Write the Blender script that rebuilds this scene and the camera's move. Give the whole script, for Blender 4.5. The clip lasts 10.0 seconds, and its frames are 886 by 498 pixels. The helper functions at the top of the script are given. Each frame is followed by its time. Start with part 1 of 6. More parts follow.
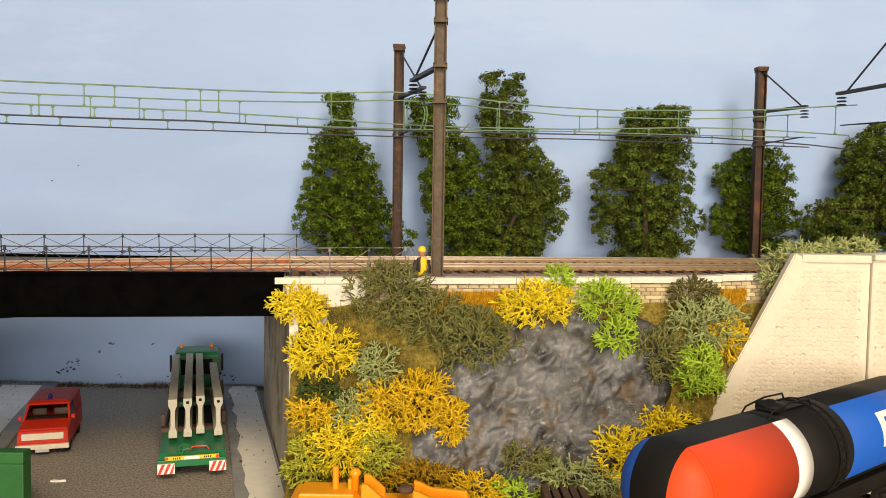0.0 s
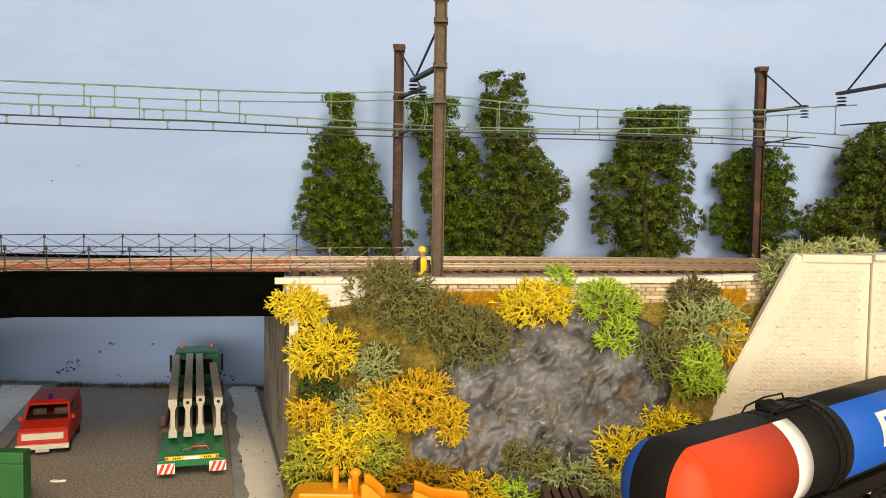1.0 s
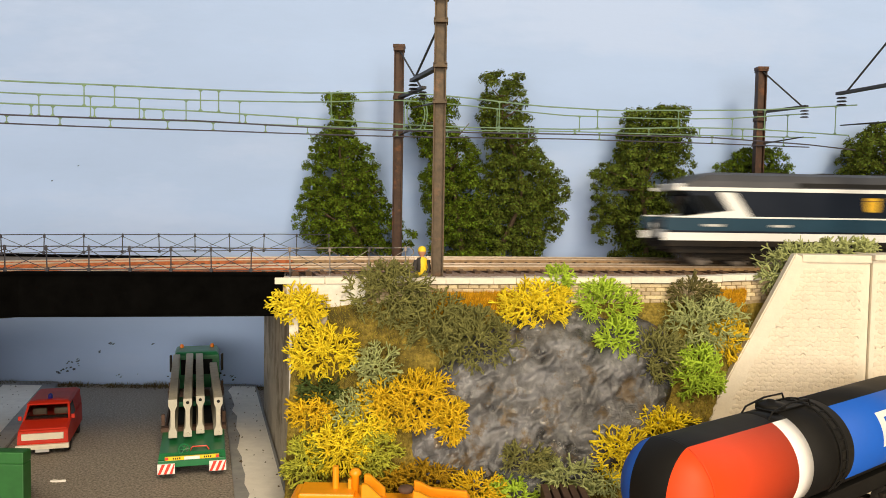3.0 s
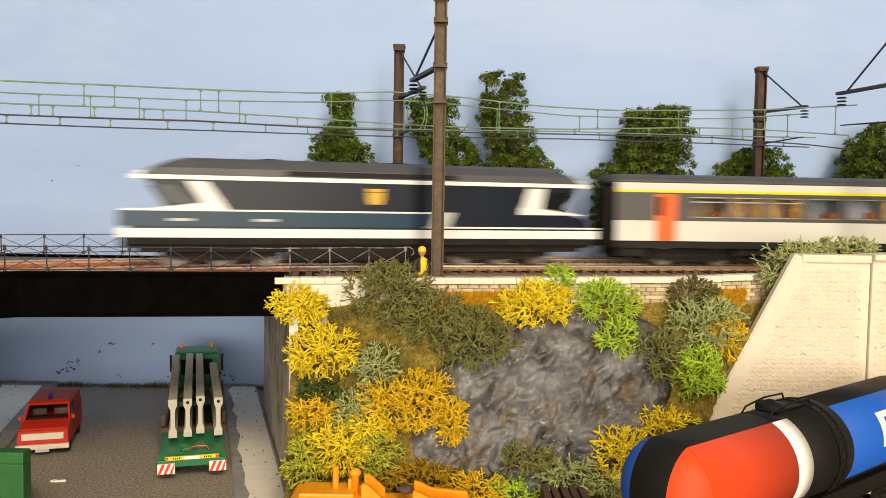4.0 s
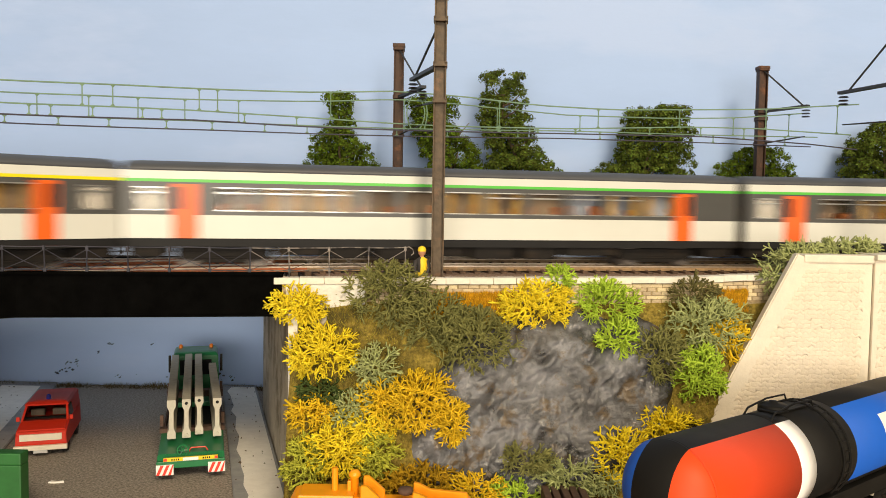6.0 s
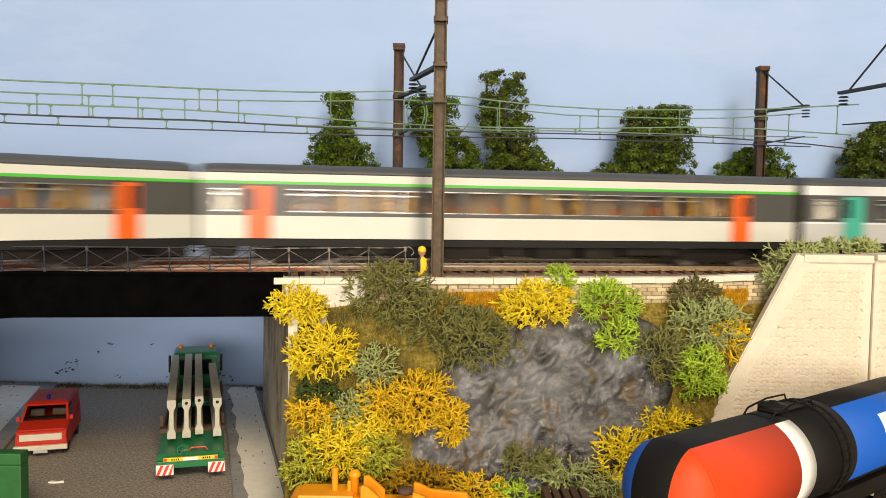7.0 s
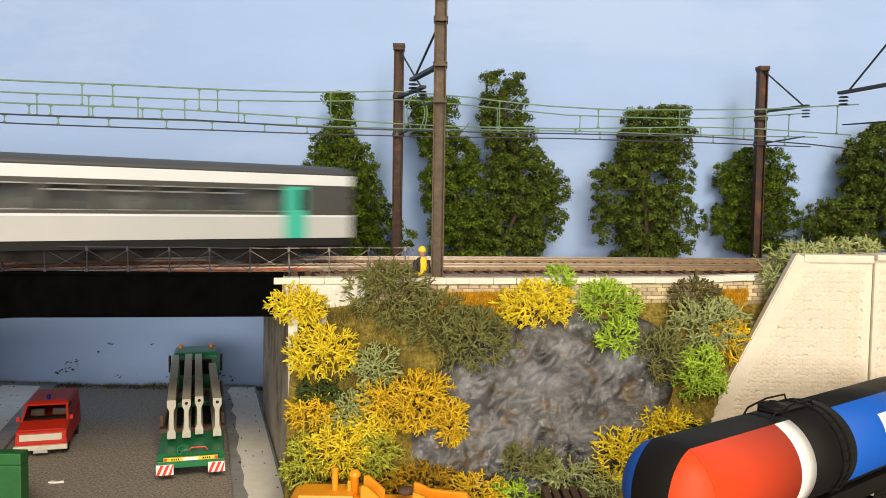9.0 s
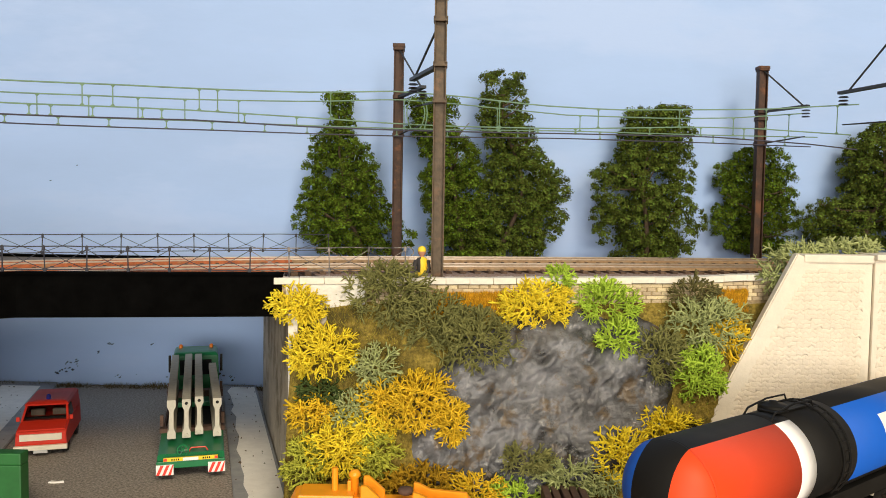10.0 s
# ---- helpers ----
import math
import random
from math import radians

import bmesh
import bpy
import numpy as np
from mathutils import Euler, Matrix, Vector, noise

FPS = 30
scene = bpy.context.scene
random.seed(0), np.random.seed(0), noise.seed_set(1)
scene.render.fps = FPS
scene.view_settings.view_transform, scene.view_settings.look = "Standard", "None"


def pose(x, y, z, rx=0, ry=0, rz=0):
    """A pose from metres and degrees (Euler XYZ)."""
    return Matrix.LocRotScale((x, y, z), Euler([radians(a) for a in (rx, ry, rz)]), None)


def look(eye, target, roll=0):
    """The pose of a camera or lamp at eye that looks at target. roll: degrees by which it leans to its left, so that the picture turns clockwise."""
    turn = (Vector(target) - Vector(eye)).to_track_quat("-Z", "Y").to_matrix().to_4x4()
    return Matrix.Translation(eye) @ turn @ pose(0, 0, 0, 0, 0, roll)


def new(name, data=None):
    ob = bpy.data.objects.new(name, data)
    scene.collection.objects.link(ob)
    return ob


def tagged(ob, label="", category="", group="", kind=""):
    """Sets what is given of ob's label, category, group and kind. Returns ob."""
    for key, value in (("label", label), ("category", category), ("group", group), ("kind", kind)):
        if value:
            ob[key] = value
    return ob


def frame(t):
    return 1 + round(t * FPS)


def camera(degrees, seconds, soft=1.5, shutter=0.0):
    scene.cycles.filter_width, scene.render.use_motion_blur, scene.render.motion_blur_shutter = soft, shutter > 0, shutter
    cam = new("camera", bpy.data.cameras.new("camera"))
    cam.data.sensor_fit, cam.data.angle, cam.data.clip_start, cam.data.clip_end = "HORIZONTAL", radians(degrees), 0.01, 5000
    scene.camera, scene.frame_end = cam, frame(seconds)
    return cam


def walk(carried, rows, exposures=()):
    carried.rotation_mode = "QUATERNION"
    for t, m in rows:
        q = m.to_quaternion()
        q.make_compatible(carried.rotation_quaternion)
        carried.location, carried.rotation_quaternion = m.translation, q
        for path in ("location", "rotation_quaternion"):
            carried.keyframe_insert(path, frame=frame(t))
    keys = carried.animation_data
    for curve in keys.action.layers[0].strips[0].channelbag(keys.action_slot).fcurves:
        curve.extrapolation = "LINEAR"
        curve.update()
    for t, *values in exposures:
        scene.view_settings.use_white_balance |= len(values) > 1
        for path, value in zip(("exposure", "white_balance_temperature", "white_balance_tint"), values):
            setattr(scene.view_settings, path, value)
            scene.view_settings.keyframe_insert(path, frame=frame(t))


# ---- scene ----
# A model railway at 1:87. Helpers below take millimetres; the road's surface is z = 0.
cam = camera(58.5, 10.0, soft=0.9, shutter=0.8)


def eye_pose(step):
    """The camera, a little way (mm) forward along its view: 3.1 degrees down, leaning 0.9 degrees."""
    y, z = step * 0.001, 0.124 - step * 0.001 * math.tan(radians(3.1))
    return look((0, y, z), (0, y + 1, z - math.tan(radians(3.1))), 0.9)


walk(cam, [(0, eye_pose(0)), (5.1, eye_pose(0)), (5.6, eye_pose(1.8)), (10.0, eye_pose(1.8))],
     exposures=[(0.0, -0.47, 7150, 11), (5.8, -0.47, 7150, 11), (8.0, -0.49, 6600, 10.5), (10.0, -0.49, 6500, 10)])

# ---- light: the room's lamps, above and before the layout, and an added low fill ----
world = bpy.data.worlds.new("room_air")
scene.world = world
world.use_nodes = True
world.node_tree.nodes["Background"].inputs[0].default_value = (0.9, 0.95, 1.0, 1)
world.node_tree.nodes["Background"].inputs[1].default_value = 0.012


def area_lamp(name, eye, target, w, h, watts, colour):
    data = bpy.data.lights.new(name, "AREA")
    data.shape, data.size, data.size_y, data.energy, data.color = "RECTANGLE", w, h, watts, colour
    ob = new(name, data)
    ob.matrix_world = look(eye, target)
    return ob


area_lamp("lamp_glow", (0.27, -0.6, 0.68), (0.0, 0.42, 0.08), 0.24, 0.18, 10.0, (1.0, 0.84, 0.6))
area_lamp("lamp_glow", (0.1, -0.75, 1.0), (-0.06, 0.42, 0.1), 0.6, 0.3, 8.0, (1.0, 0.88, 0.68))
# Added fill from behind the camera; it brightens the backdrop under the bridge.
area_lamp("low_fill_lamp", (0.0, -1.99, 0.3), (0.0, 0.0, 0.28), 1.8, 0.85, 64.0, (1.0, 0.94, 0.84))


# ---- materials ----
def mat(name, base, rough=0.6, vary=0.25, size=3.0, bump=0.0, bump_size=1.0, metal=0.0, second=None, blot=12.0,
        blot_at=0.55, spec=0.5, hue=0.0, island=0.0, coat=0.0, stretch=None):
    """A surface with colour noise at two scales (mm), fine relief, and a second colour in blots."""
    m = bpy.data.materials.new(name)
    m.use_nodes = True
    nt = m.node_tree
    b = nt.nodes["Principled BSDF"]
    n, l = nt.nodes.new, nt.links.new
    tc = n("ShaderNodeTexCoord")

    def noise_at(mm, detail=4.0, rough_=0.6):
        t = n("ShaderNodeTexNoise")
        t.inputs["Scale"].default_value = 1000.0 / mm
        t.inputs["Detail"].default_value = detail
        t.inputs["Roughness"].default_value = rough_
        if stretch:
            mp = n("ShaderNodeMapping")
            mp.inputs["Scale"].default_value = stretch
            l(tc.outputs["Object"], mp.inputs["Vector"])
            l(mp.outputs["Vector"], t.inputs["Vector"])
        else:
            l(tc.outputs["Object"], t.inputs["Vector"])
        return t.outputs["Fac"]

    def mix(fac, a, c):
        x = n("ShaderNodeMix")
        x.data_type = "RGBA"
        for sock, v in ((x.inputs["Factor"], fac), (x.inputs["A"], a), (x.inputs["B"], c)):
            if isinstance(v, bpy.types.NodeSocket):
                l(v, sock)
            elif isinstance(v, tuple):
                sock.default_value = (*v[:3], 1)
            else:
                sock.default_value = v
        return x.outputs["Result"]

    def ramp(src, lo, hi):
        r = n("ShaderNodeMapRange")
        r.inputs["From Min"].default_value, r.inputs["From Max"].default_value = lo, hi
        l(src, r.inputs["Value"])
        return r.outputs["Result"]

    dark = tuple(c * (1 - vary) for c in base)
    light = tuple(min(1, c * (1 + vary)) for c in base)
    col = mix(ramp(noise_at(size), 0.3, 0.7), dark, light)
    if second:
        col = mix(ramp(noise_at(blot, 5.0, 0.65), blot_at, blot_at + 0.12), col, second)
    if island:
        g = n("ShaderNodeNewGeometry")
        o = n("ShaderNodeObjectInfo")
        add = n("ShaderNodeMath")
        add.operation = "ADD"
        l(g.outputs["Random Per Island"], add.inputs[0])
        l(o.outputs["Random"], add.inputs[1])
        fr = n("ShaderNodeMath")
        fr.operation = "FRACT"
        l(add.outputs[0], fr.inputs[0])
        hs = n("ShaderNodeHueSaturation")
        l(ramp(fr.outputs[0], 0.0, 1.0), hs.inputs["Value"])
        v = n("ShaderNodeMapRange")
        v.inputs["To Min"].default_value, v.inputs["To Max"].default_value = 1 - island, 1 + island
        l(fr.outputs[0], v.inputs["Value"])
        l(v.outputs["Result"], hs.inputs["Value"])
        if hue:
            h = n("ShaderNodeMapRange")
            h.inputs["To Min"].default_value, h.inputs["To Max"].default_value = 0.5 - hue, 0.5 + hue
            l(fr.outputs[0], h.inputs["Value"])
            l(h.outputs["Result"], hs.inputs["Hue"])
        l(col, hs.inputs["Color"])
        col = hs.outputs["Color"]
    l(col, b.inputs["Base Color"])
    b.inputs["Metallic"].default_value = metal
    b.inputs["Specular IOR Level"].default_value = spec
    b.inputs["Coat Weight"].default_value = coat
    r = n("ShaderNodeMapRange")
    r.inputs["To Min"].default_value, r.inputs["To Max"].default_value = max(0.02, rough - 0.1), min(1, rough + 0.1)
    l(noise_at(size * 2.3), r.inputs["Value"])
    l(r.outputs["Result"], b.inputs["Roughness"])
    if bump:
        bp = n("ShaderNodeBump")
        bp.inputs["Strength"].default_value = min(1.0, bump)
        bp.inputs["Distance"].default_value = bump_size * 0.0006
        l(noise_at(bump_size, 6.0), bp.inputs["Height"])
        l(bp.outputs["Normal"], b.inputs["Normal"])
    return m


def glass(name, tint=(0.8, 0.85, 0.85), rough=0.03):
    m = bpy.data.materials.new(name)
    m.use_nodes = True
    b = m.node_tree.nodes["Principled BSDF"]
    b.inputs["Base Color"].default_value = (*tint, 1)
    b.inputs["Roughness"].default_value = rough
    b.inputs["Transmission Weight"].default_value = 1.0
    b.inputs["IOR"].default_value = 1.25
    return m


M_ROAD = mat("asphalt", (0.315, 0.28, 0.245), 0.9, 0.6, 1.1, 0.8, 1.0, second=(0.55, 0.5, 0.44), blot=1.3, blot_at=0.6)
M_SLAB = mat("pavement_concrete", (0.34, 0.35, 0.36), 0.8, 0.12, 6, 0.3, 1.2, second=(0.27, 0.28, 0.3), blot=30, blot_at=0.52)
M_PATCH = mat("pavement_white", (0.9, 0.88, 0.83), 0.8, 0.06, 5, 0.25, 1.0)
M_BLACK = mat("girder_black", (0.002, 0.002, 0.002), 0.85, 0.4, 6, 0.1, 1.5, spec=0.02)
M_DECK = mat("deck_grey", (0.16, 0.13, 0.105), 0.85, 0.3, 2, 0.4, 1)
M_BALLAST = mat("ballast", (0.3, 0.2, 0.16), 0.95, 0.5, 1.1, 1.0, 1.2, second=(0.42, 0.33, 0.28), blot=1.5, blot_at=0.5)
M_GRAVEL = mat("grey_path", (0.3, 0.26, 0.22), 0.95, 0.25, 0.8, 0.6, 0.8)
M_RUST = mat("rail_rust", (0.42, 0.12, 0.04), 0.7, 0.35, 2.0, 0.2, 0.8, second=(0.4, 0.22, 0.11), blot=14, blot_at=0.55)
M_RAILB = mat("rail_brown", (0.34, 0.22, 0.115), 0.6, 0.3, 2.0, 0.2, 0.8, second=(0.36, 0.29, 0.2), blot=20, blot_at=0.58)
M_RAILTOP = mat("rail_top", (0.55, 0.45, 0.36), 0.35, 0.15, 3, metal=0.7)
M_SLEEPER = mat("sleeper", (0.12, 0.075, 0.05), 0.9, 0.4, 1.5, 0.4, 0.8, island=0.3)
M_STONE = mat("white_stone", (0.78, 0.73, 0.63), 0.85, 0.1, 3, 0.35, 1.5, second=(0.55, 0.47, 0.36), blot=7, blot_at=0.62)
M_STAIN = mat("stained_plaster", (0.72, 0.69, 0.62), 0.85, 0.12, 4, 0.4, 2, second=(0.16, 0.14, 0.11), blot=5, blot_at=0.6)
M_WING = mat("cream_stone", (0.74, 0.655, 0.53), 0.8, 0.05, 2.5, 0.4, 1.4, second=(0.66, 0.56, 0.43), blot=5, blot_at=0.6, island=0.04)
M_WINGTRIM = mat("cream_trim", (0.76, 0.69, 0.57), 0.75, 0.05, 4, 0.2, 1.0)
M_ABUT = mat("abutment_grey", (0.44, 0.39, 0.31), 0.85, 0.2, 14, 0.5, 3, second=(0.22, 0.185, 0.135), blot=26, blot_at=0.47)
M_BRICK = mat("yellow_brick", (0.6, 0.49, 0.31), 0.9, 0.2, 1.2, 0.4, 0.8, island=0.25, hue=0.01)
M_JOINT = mat("brick_joint", (0.33, 0.25, 0.14), 0.95, 0.3, 1.2)
M_CRUMB = mat("crumb_dark", (0.1, 0.07, 0.045), 0.95, 0.3, 1.2)
M_FRINGE = mat("orange_grass", (0.58, 0.3, 0.02), 0.95, 0.3, 2, island=0.4, hue=0.015, spec=0.1)
M_SOIL = mat("earth_flock", (0.24, 0.18, 0.04), 1.0, 0.5, 1.4, 1.0, 1.0, second=(0.08, 0.065, 0.02), blot=12, blot_at=0.5, spec=0.1)
M_GRASS = mat("static_grass", (0.34, 0.275, 0.05), 0.95, 0.3, 2, island=0.4, hue=0.015, spec=0.1)
M_ROCK = mat("crag_rock", (0.1, 0.102, 0.112), 0.24, 0.9, 14, 1.0, 0.9, second=(0.1, 0.068, 0.036), blot=9, blot_at=0.53, spec=0.9, coat=0.15)
M_BACK = mat("backdrop_blue", (0.385, 0.54, 0.87), 0.8, 0.035, 40, 0.05, 4, second=(0.425, 0.57, 0.89), blot=60, blot_at=0.5, stretch=(0.3, 1, 1), spec=0.2)
M_WALL = mat("room_wall", (0.16, 0.15, 0.14), 0.9, 0.03, 200)
M_WHITEPAINT = mat("white_paint", (0.8, 0.8, 0.78), 0.5, 0.03, 60)
M_FLOORM = mat("room_floor", (0.12, 0.09, 0.07), 0.7, 0.1, 100)
M_WOOD = mat("bench_wood", (0.4, 0.28, 0.16), 0.7, 0.2, 30)
M_MAST = mat("mast_brown", (0.085, 0.056, 0.03), 0.6, 0.3, 3, 0.3, 1.5, second=(0.15, 0.08, 0.04), blot=8, blot_at=0.56)
M_MASTD = mat("mast_dark", (0.055, 0.024, 0.012), 0.65, 0.35, 3, 0.3, 1.5, second=(0.15, 0.055, 0.02), blot=9, blot_at=0.55)
M_ARM = mat("arm_grey", (0.035, 0.036, 0.042), 0.5, 0.3, 3)
M_WIRE = mat("wire_green", (0.16, 0.27, 0.17), 0.5, 0.2, 12)
M_WIRED = mat("wire_dark", (0.045, 0.04, 0.06), 0.5, 0.2, 12)
M_RAILING = mat("railing_black", (0.03, 0.03, 0.045), 0.55, 0.3, 6)
M_RAILINGW = mat("railing_worn", (0.24, 0.21, 0.19), 0.6, 0.4, 4, second=(0.05, 0.045, 0.045), blot=5, blot_at=0.45)

# ---- mesh helpers, in millimetres ----
MM = 0.001


def finish(name, bm, material, smooth=False):
    me = bpy.data.meshes.new(name)
    bm.to_mesh(me)
    bm.free()
    me.transform(Matrix.Scale(MM, 4))
    for m in material if isinstance(material, (list, tuple)) else [material]:
        me.materials.append(m)
    if smooth:
        me.polygons.foreach_set("use_smooth", [True] * len(me.polygons))
    return me


def part(name, bm, material, parent=None, label="", smooth=False):
    """One bmesh as one mesh object, under a thing or a part."""
    ob = new(name, finish(name, bm, material, smooth))
    ob.parent = parent
    return tagged(ob, label)


def thing(name, label, category, group="", kind="", at=None):
    ob = new(name)
    ob.empty_display_size = 0.01
    if at is not None:
        ob.matrix_world = at
    return tagged(ob, label, category, group, kind)


def at_mm(x, y, z, rx=0, ry=0, rz=0):
    return pose(x * MM, y * MM, z * MM, rx, ry, rz)


def box(bm, x0, x1, y0, y1, z0, z1, bevel=0.0, m=None, mi=0):
    r = bmesh.ops.create_cube(bm, size=1)
    vs = r["verts"]
    for v in vs:
        v.co = Vector(((x0 + x1) / 2 + v.co.x * (x1 - x0), (y0 + y1) / 2 + v.co.y * (y1 - y0), (z0 + z1) / 2 + v.co.z * (z1 - z0)))
    fs = {f for v in vs for f in v.link_faces}
    if bevel:
        es = list({e for v in vs for e in v.link_edges})
        r = bmesh.ops.bevel(bm, geom=es, offset=bevel, segments=2, affect="EDGES", profile=0.6)
        fs = set(r["faces"]) | {f for f in fs if f.is_valid}
        vs = list({v for f in fs for v in f.verts})
    for f in fs:
        f.material_index = mi
    if m is not None:
        bmesh.ops.transform(bm, matrix=m, verts=vs)
    return vs


def boxed(*a, **k):
    bm = bmesh.new()
    box(bm, *a, **k)
    return bm


def tube(bm, pts, radii, sides=6, cap=True):
    """A round bar along points; radii one number or one a point."""
    pts = [Vector(p) for p in pts]
    if not isinstance(radii, (list, tuple)):
        radii = [radii] * len(pts)
    rings = []
    for i, p in enumerate(pts):
        d = (pts[min(i + 1, len(pts) - 1)] - pts[max(i - 1, 0)]).normalized()
        a = d.orthogonal().normalized() if i == 0 else (a - d * a.dot(d)).normalized()
        b = d.cross(a)
        rings.append([bm.verts.new(p + (a * math.cos(k * math.tau / sides) + b * math.sin(k * math.tau / sides)) * radii[i]) for k in range(sides)])
    for r0, r1 in zip(rings, rings[1:]):
        for k in range(sides):
            bm.faces.new((r0[k], r0[(k + 1) % sides], r1[(k + 1) % sides], r1[k]))
    if cap:
        bm.faces.new(rings[0][::-1])
        bm.faces.new(rings[-1])
    return rings


def lathe(bm, prof, sides=16, axis="z", centre=(0, 0, 0), mi=0):
    """Turns (radius, height) pairs round an axis."""
    rings = []
    c = Vector(centre)
    for r, h in prof:
        ring = []
        for k in range(sides):
            a = k * math.tau / sides
            u, v = r * math.cos(a), r * math.sin(a)
            p = {"z": (u, v, h), "x": (h, u, v), "y": (v, h, u)}[axis]
            ring.append(bm.verts.new(c + Vector(p)))
        rings.append(ring)
    for r0, r1 in zip(rings, rings[1:]):
        for k in range(sides):
            f = bm.faces.new((r0[k], r0[(k + 1) % sides], r1[(k + 1) % sides], r1[k]))
            f.material_index = mi
    for ring, flip in ((rings[0], True), (rings[-1], False)):
        f = bm.faces.new(ring[::-1] if flip else ring)
        f.material_index = mi
    return rings


def extrude_poly(bm, pts, lift, mi=0):
    """A prism: the outline pts (3D) and the same shifted by lift."""
    lift = Vector(lift)
    a = [bm.verts.new(Vector(p)) for p in pts]
    b = [bm.verts.new(Vector(p) + lift) for p in pts]
    k = len(a)
    fs = [bm.faces.new(a[::-1]), bm.faces.new(b)]
    fs += [bm.faces.new((a[i], a[(i + 1) % k], b[(i + 1) % k], b[i])) for i in range(k)]
    for f in fs:
        f.material_index = mi
    bmesh.ops.recalc_face_normals(bm, faces=fs)
    return a + b


def loft(bm, sections, closed=True, caps=True, mi=0):
    """Skins equal-length rings of points."""
    rings = [[bm.verts.new(Vector(p)) for p in s] for s in sections]
    k = len(rings[0])
    fs = []
    for r0, r1 in zip(rings, rings[1:]):
        for i in range(k if closed else k - 1):
            fs.append(bm.faces.new((r0[i], r0[(i + 1) % k], r1[(i + 1) % k], r1[i])))
    if caps:
        fs += [bm.faces.new(rings[0][::-1]), bm.faces.new(rings[-1])]
    for f in fs:
        f.material_index = mi
    bmesh.ops.recalc_face_normals(bm, faces=fs)
    return rings


# ---- the line of the near track: a straight, then a curve towards the viewer ----
RAIL_Z = 95.0
BEND = 440.0
EASE = 2140.0


def track_points(step=4.0):
    """Centre line from far on one side to far on the other; (arc, x, y, heading), the train's way, arc 0 at x = -12."""
    rows = []
    x, y, s = -12.0, 392.7, 0.0
    while s > -2500:
        ang = max(0.0, 0.2066 + s / EASE)
        rows.append((s, x, y, ang))
        x, y, s = x + math.cos(ang) * step, y + math.sin(ang) * step, s - step
    rows.reverse()
    x, y, s = -12.0, 392.7, 0.0
    while s < 1900:
        ang = min(0.8, 0.2066 + s / BEND)
        x, y, s = x - math.cos(ang) * step, y - math.sin(ang) * step, s + step
        rows.append((s, x, y, ang))
    return rows


TRACK = track_points()
TRACK_S, TRACK_X, TRACK_Y, TRACK_A = (np.array([r[i] for r in TRACK]) for i in range(4))


def on_track(s, off=0.0, z=0.0):
    """A point at arc s, off mm to the far side of the near track."""
    x, y, a = (float(np.interp(s, TRACK_S, v)) for v in (TRACK_X, TRACK_Y, TRACK_A))
    return Vector((x - math.sin(a) * off, y + math.cos(a) * off, z))


def along(s0, s1, off, z, step=12.0):
    n = max(1, int(abs(s1 - s0) / step))
    return [on_track(s0 + (s1 - s0) * i / n, off, z) for i in range(n + 1)]


def sweep(bm, s0, s1, section, step=16.0, mi=0):
    """Sweeps (off, z) pairs along the track."""
    n = max(1, int((s1 - s0) / step))
    return loft(bm, [[on_track(s0 + (s1 - s0) * i / n, o, z) for o, z in section] for i in range(n + 1)], mi=mi)


def path_at_x(x):
    """The arc at which the near track passes x."""
    return float(np.interp(-x, -TRACK_X, TRACK_S))
# ---- the room and the bench ----
def setting(name, bm, material, label, category, smooth=False):
    return tagged(part(name, bm, material, None, label, smooth), category=category, kind="structure")


setting("floor", boxed(-2700, 2700, -2000, 700, -1040, -1000), M_FLOORM, "plain brown floor of the hobby room", "floor")
setting("ceiling", boxed(-2700, 2700, -2000, 700, 1400, 1440), M_WALL, "plain white ceiling of the room", "ceiling")
setting("wall_west", boxed(-2760, -2700, -2000, 700, -1000, 1400), M_WALL, "plain pale wall of the room", "wall")
setting("wall_east", boxed(2700, 2760, -2000, 700, -1000, 1400), M_WALL, "plain pale wall of the room", "wall")
for n, (x0, x1, z0, z1) in enumerate(((-2700, -950, -1000, 1400), (950, 2700, -1000, 1400), (-950, 950, -1000, -180), (-950, 950, 1020, 1400))):
    setting("wall_south_%d" % (n + 1), boxed(x0, x1, -2060, -2000, z0, z1), M_WALL, "plain wall of the room around the fill lamp's opening", "wall")
# Unseen window frame, made up to hold the fill lamp.
window = setting("window_1", boxed(-15, 15, -2055, -2025, -160, 1000, 2), M_WHITEPAINT, "white window frame added around the unseen fill lamp", "window")
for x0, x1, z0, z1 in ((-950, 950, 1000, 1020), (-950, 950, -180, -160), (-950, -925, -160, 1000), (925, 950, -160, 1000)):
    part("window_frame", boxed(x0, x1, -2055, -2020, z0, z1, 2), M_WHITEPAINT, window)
setting("wall_north", boxed(-2700, 2700, 640, 700, -1000, 1400), M_WALL, "plain pale wall behind the backdrop", "wall")
BACKDROP = setting("backdrop", boxed(-2700, 2700, 530, 540, -2, 900), M_BACK, "pale blue painted sky backdrop board", "backdrop")


def bench():
    ob = thing("layout_bench", "wooden bench that carries the model railway", "table")
    part("benchtop", boxed(-2400, 2400, 60, 545, -30, -4), M_WOOD, ob)
    part("side_top", boxed(-2400, -150, -1500, 60, -30, -4), M_WOOD, ob)
    for x in (-2300, -250):
        part("leg", boxed(x - 25, x + 25, -1450, -1400, -1000, -30), M_WOOD, ob)
    for x in (-2300, -800, 800, 2300):
        for y in (100, 500):
            part("leg", boxed(x - 25, x + 25, y - 25, y + 25, -1000, -30), M_WOOD, ob)


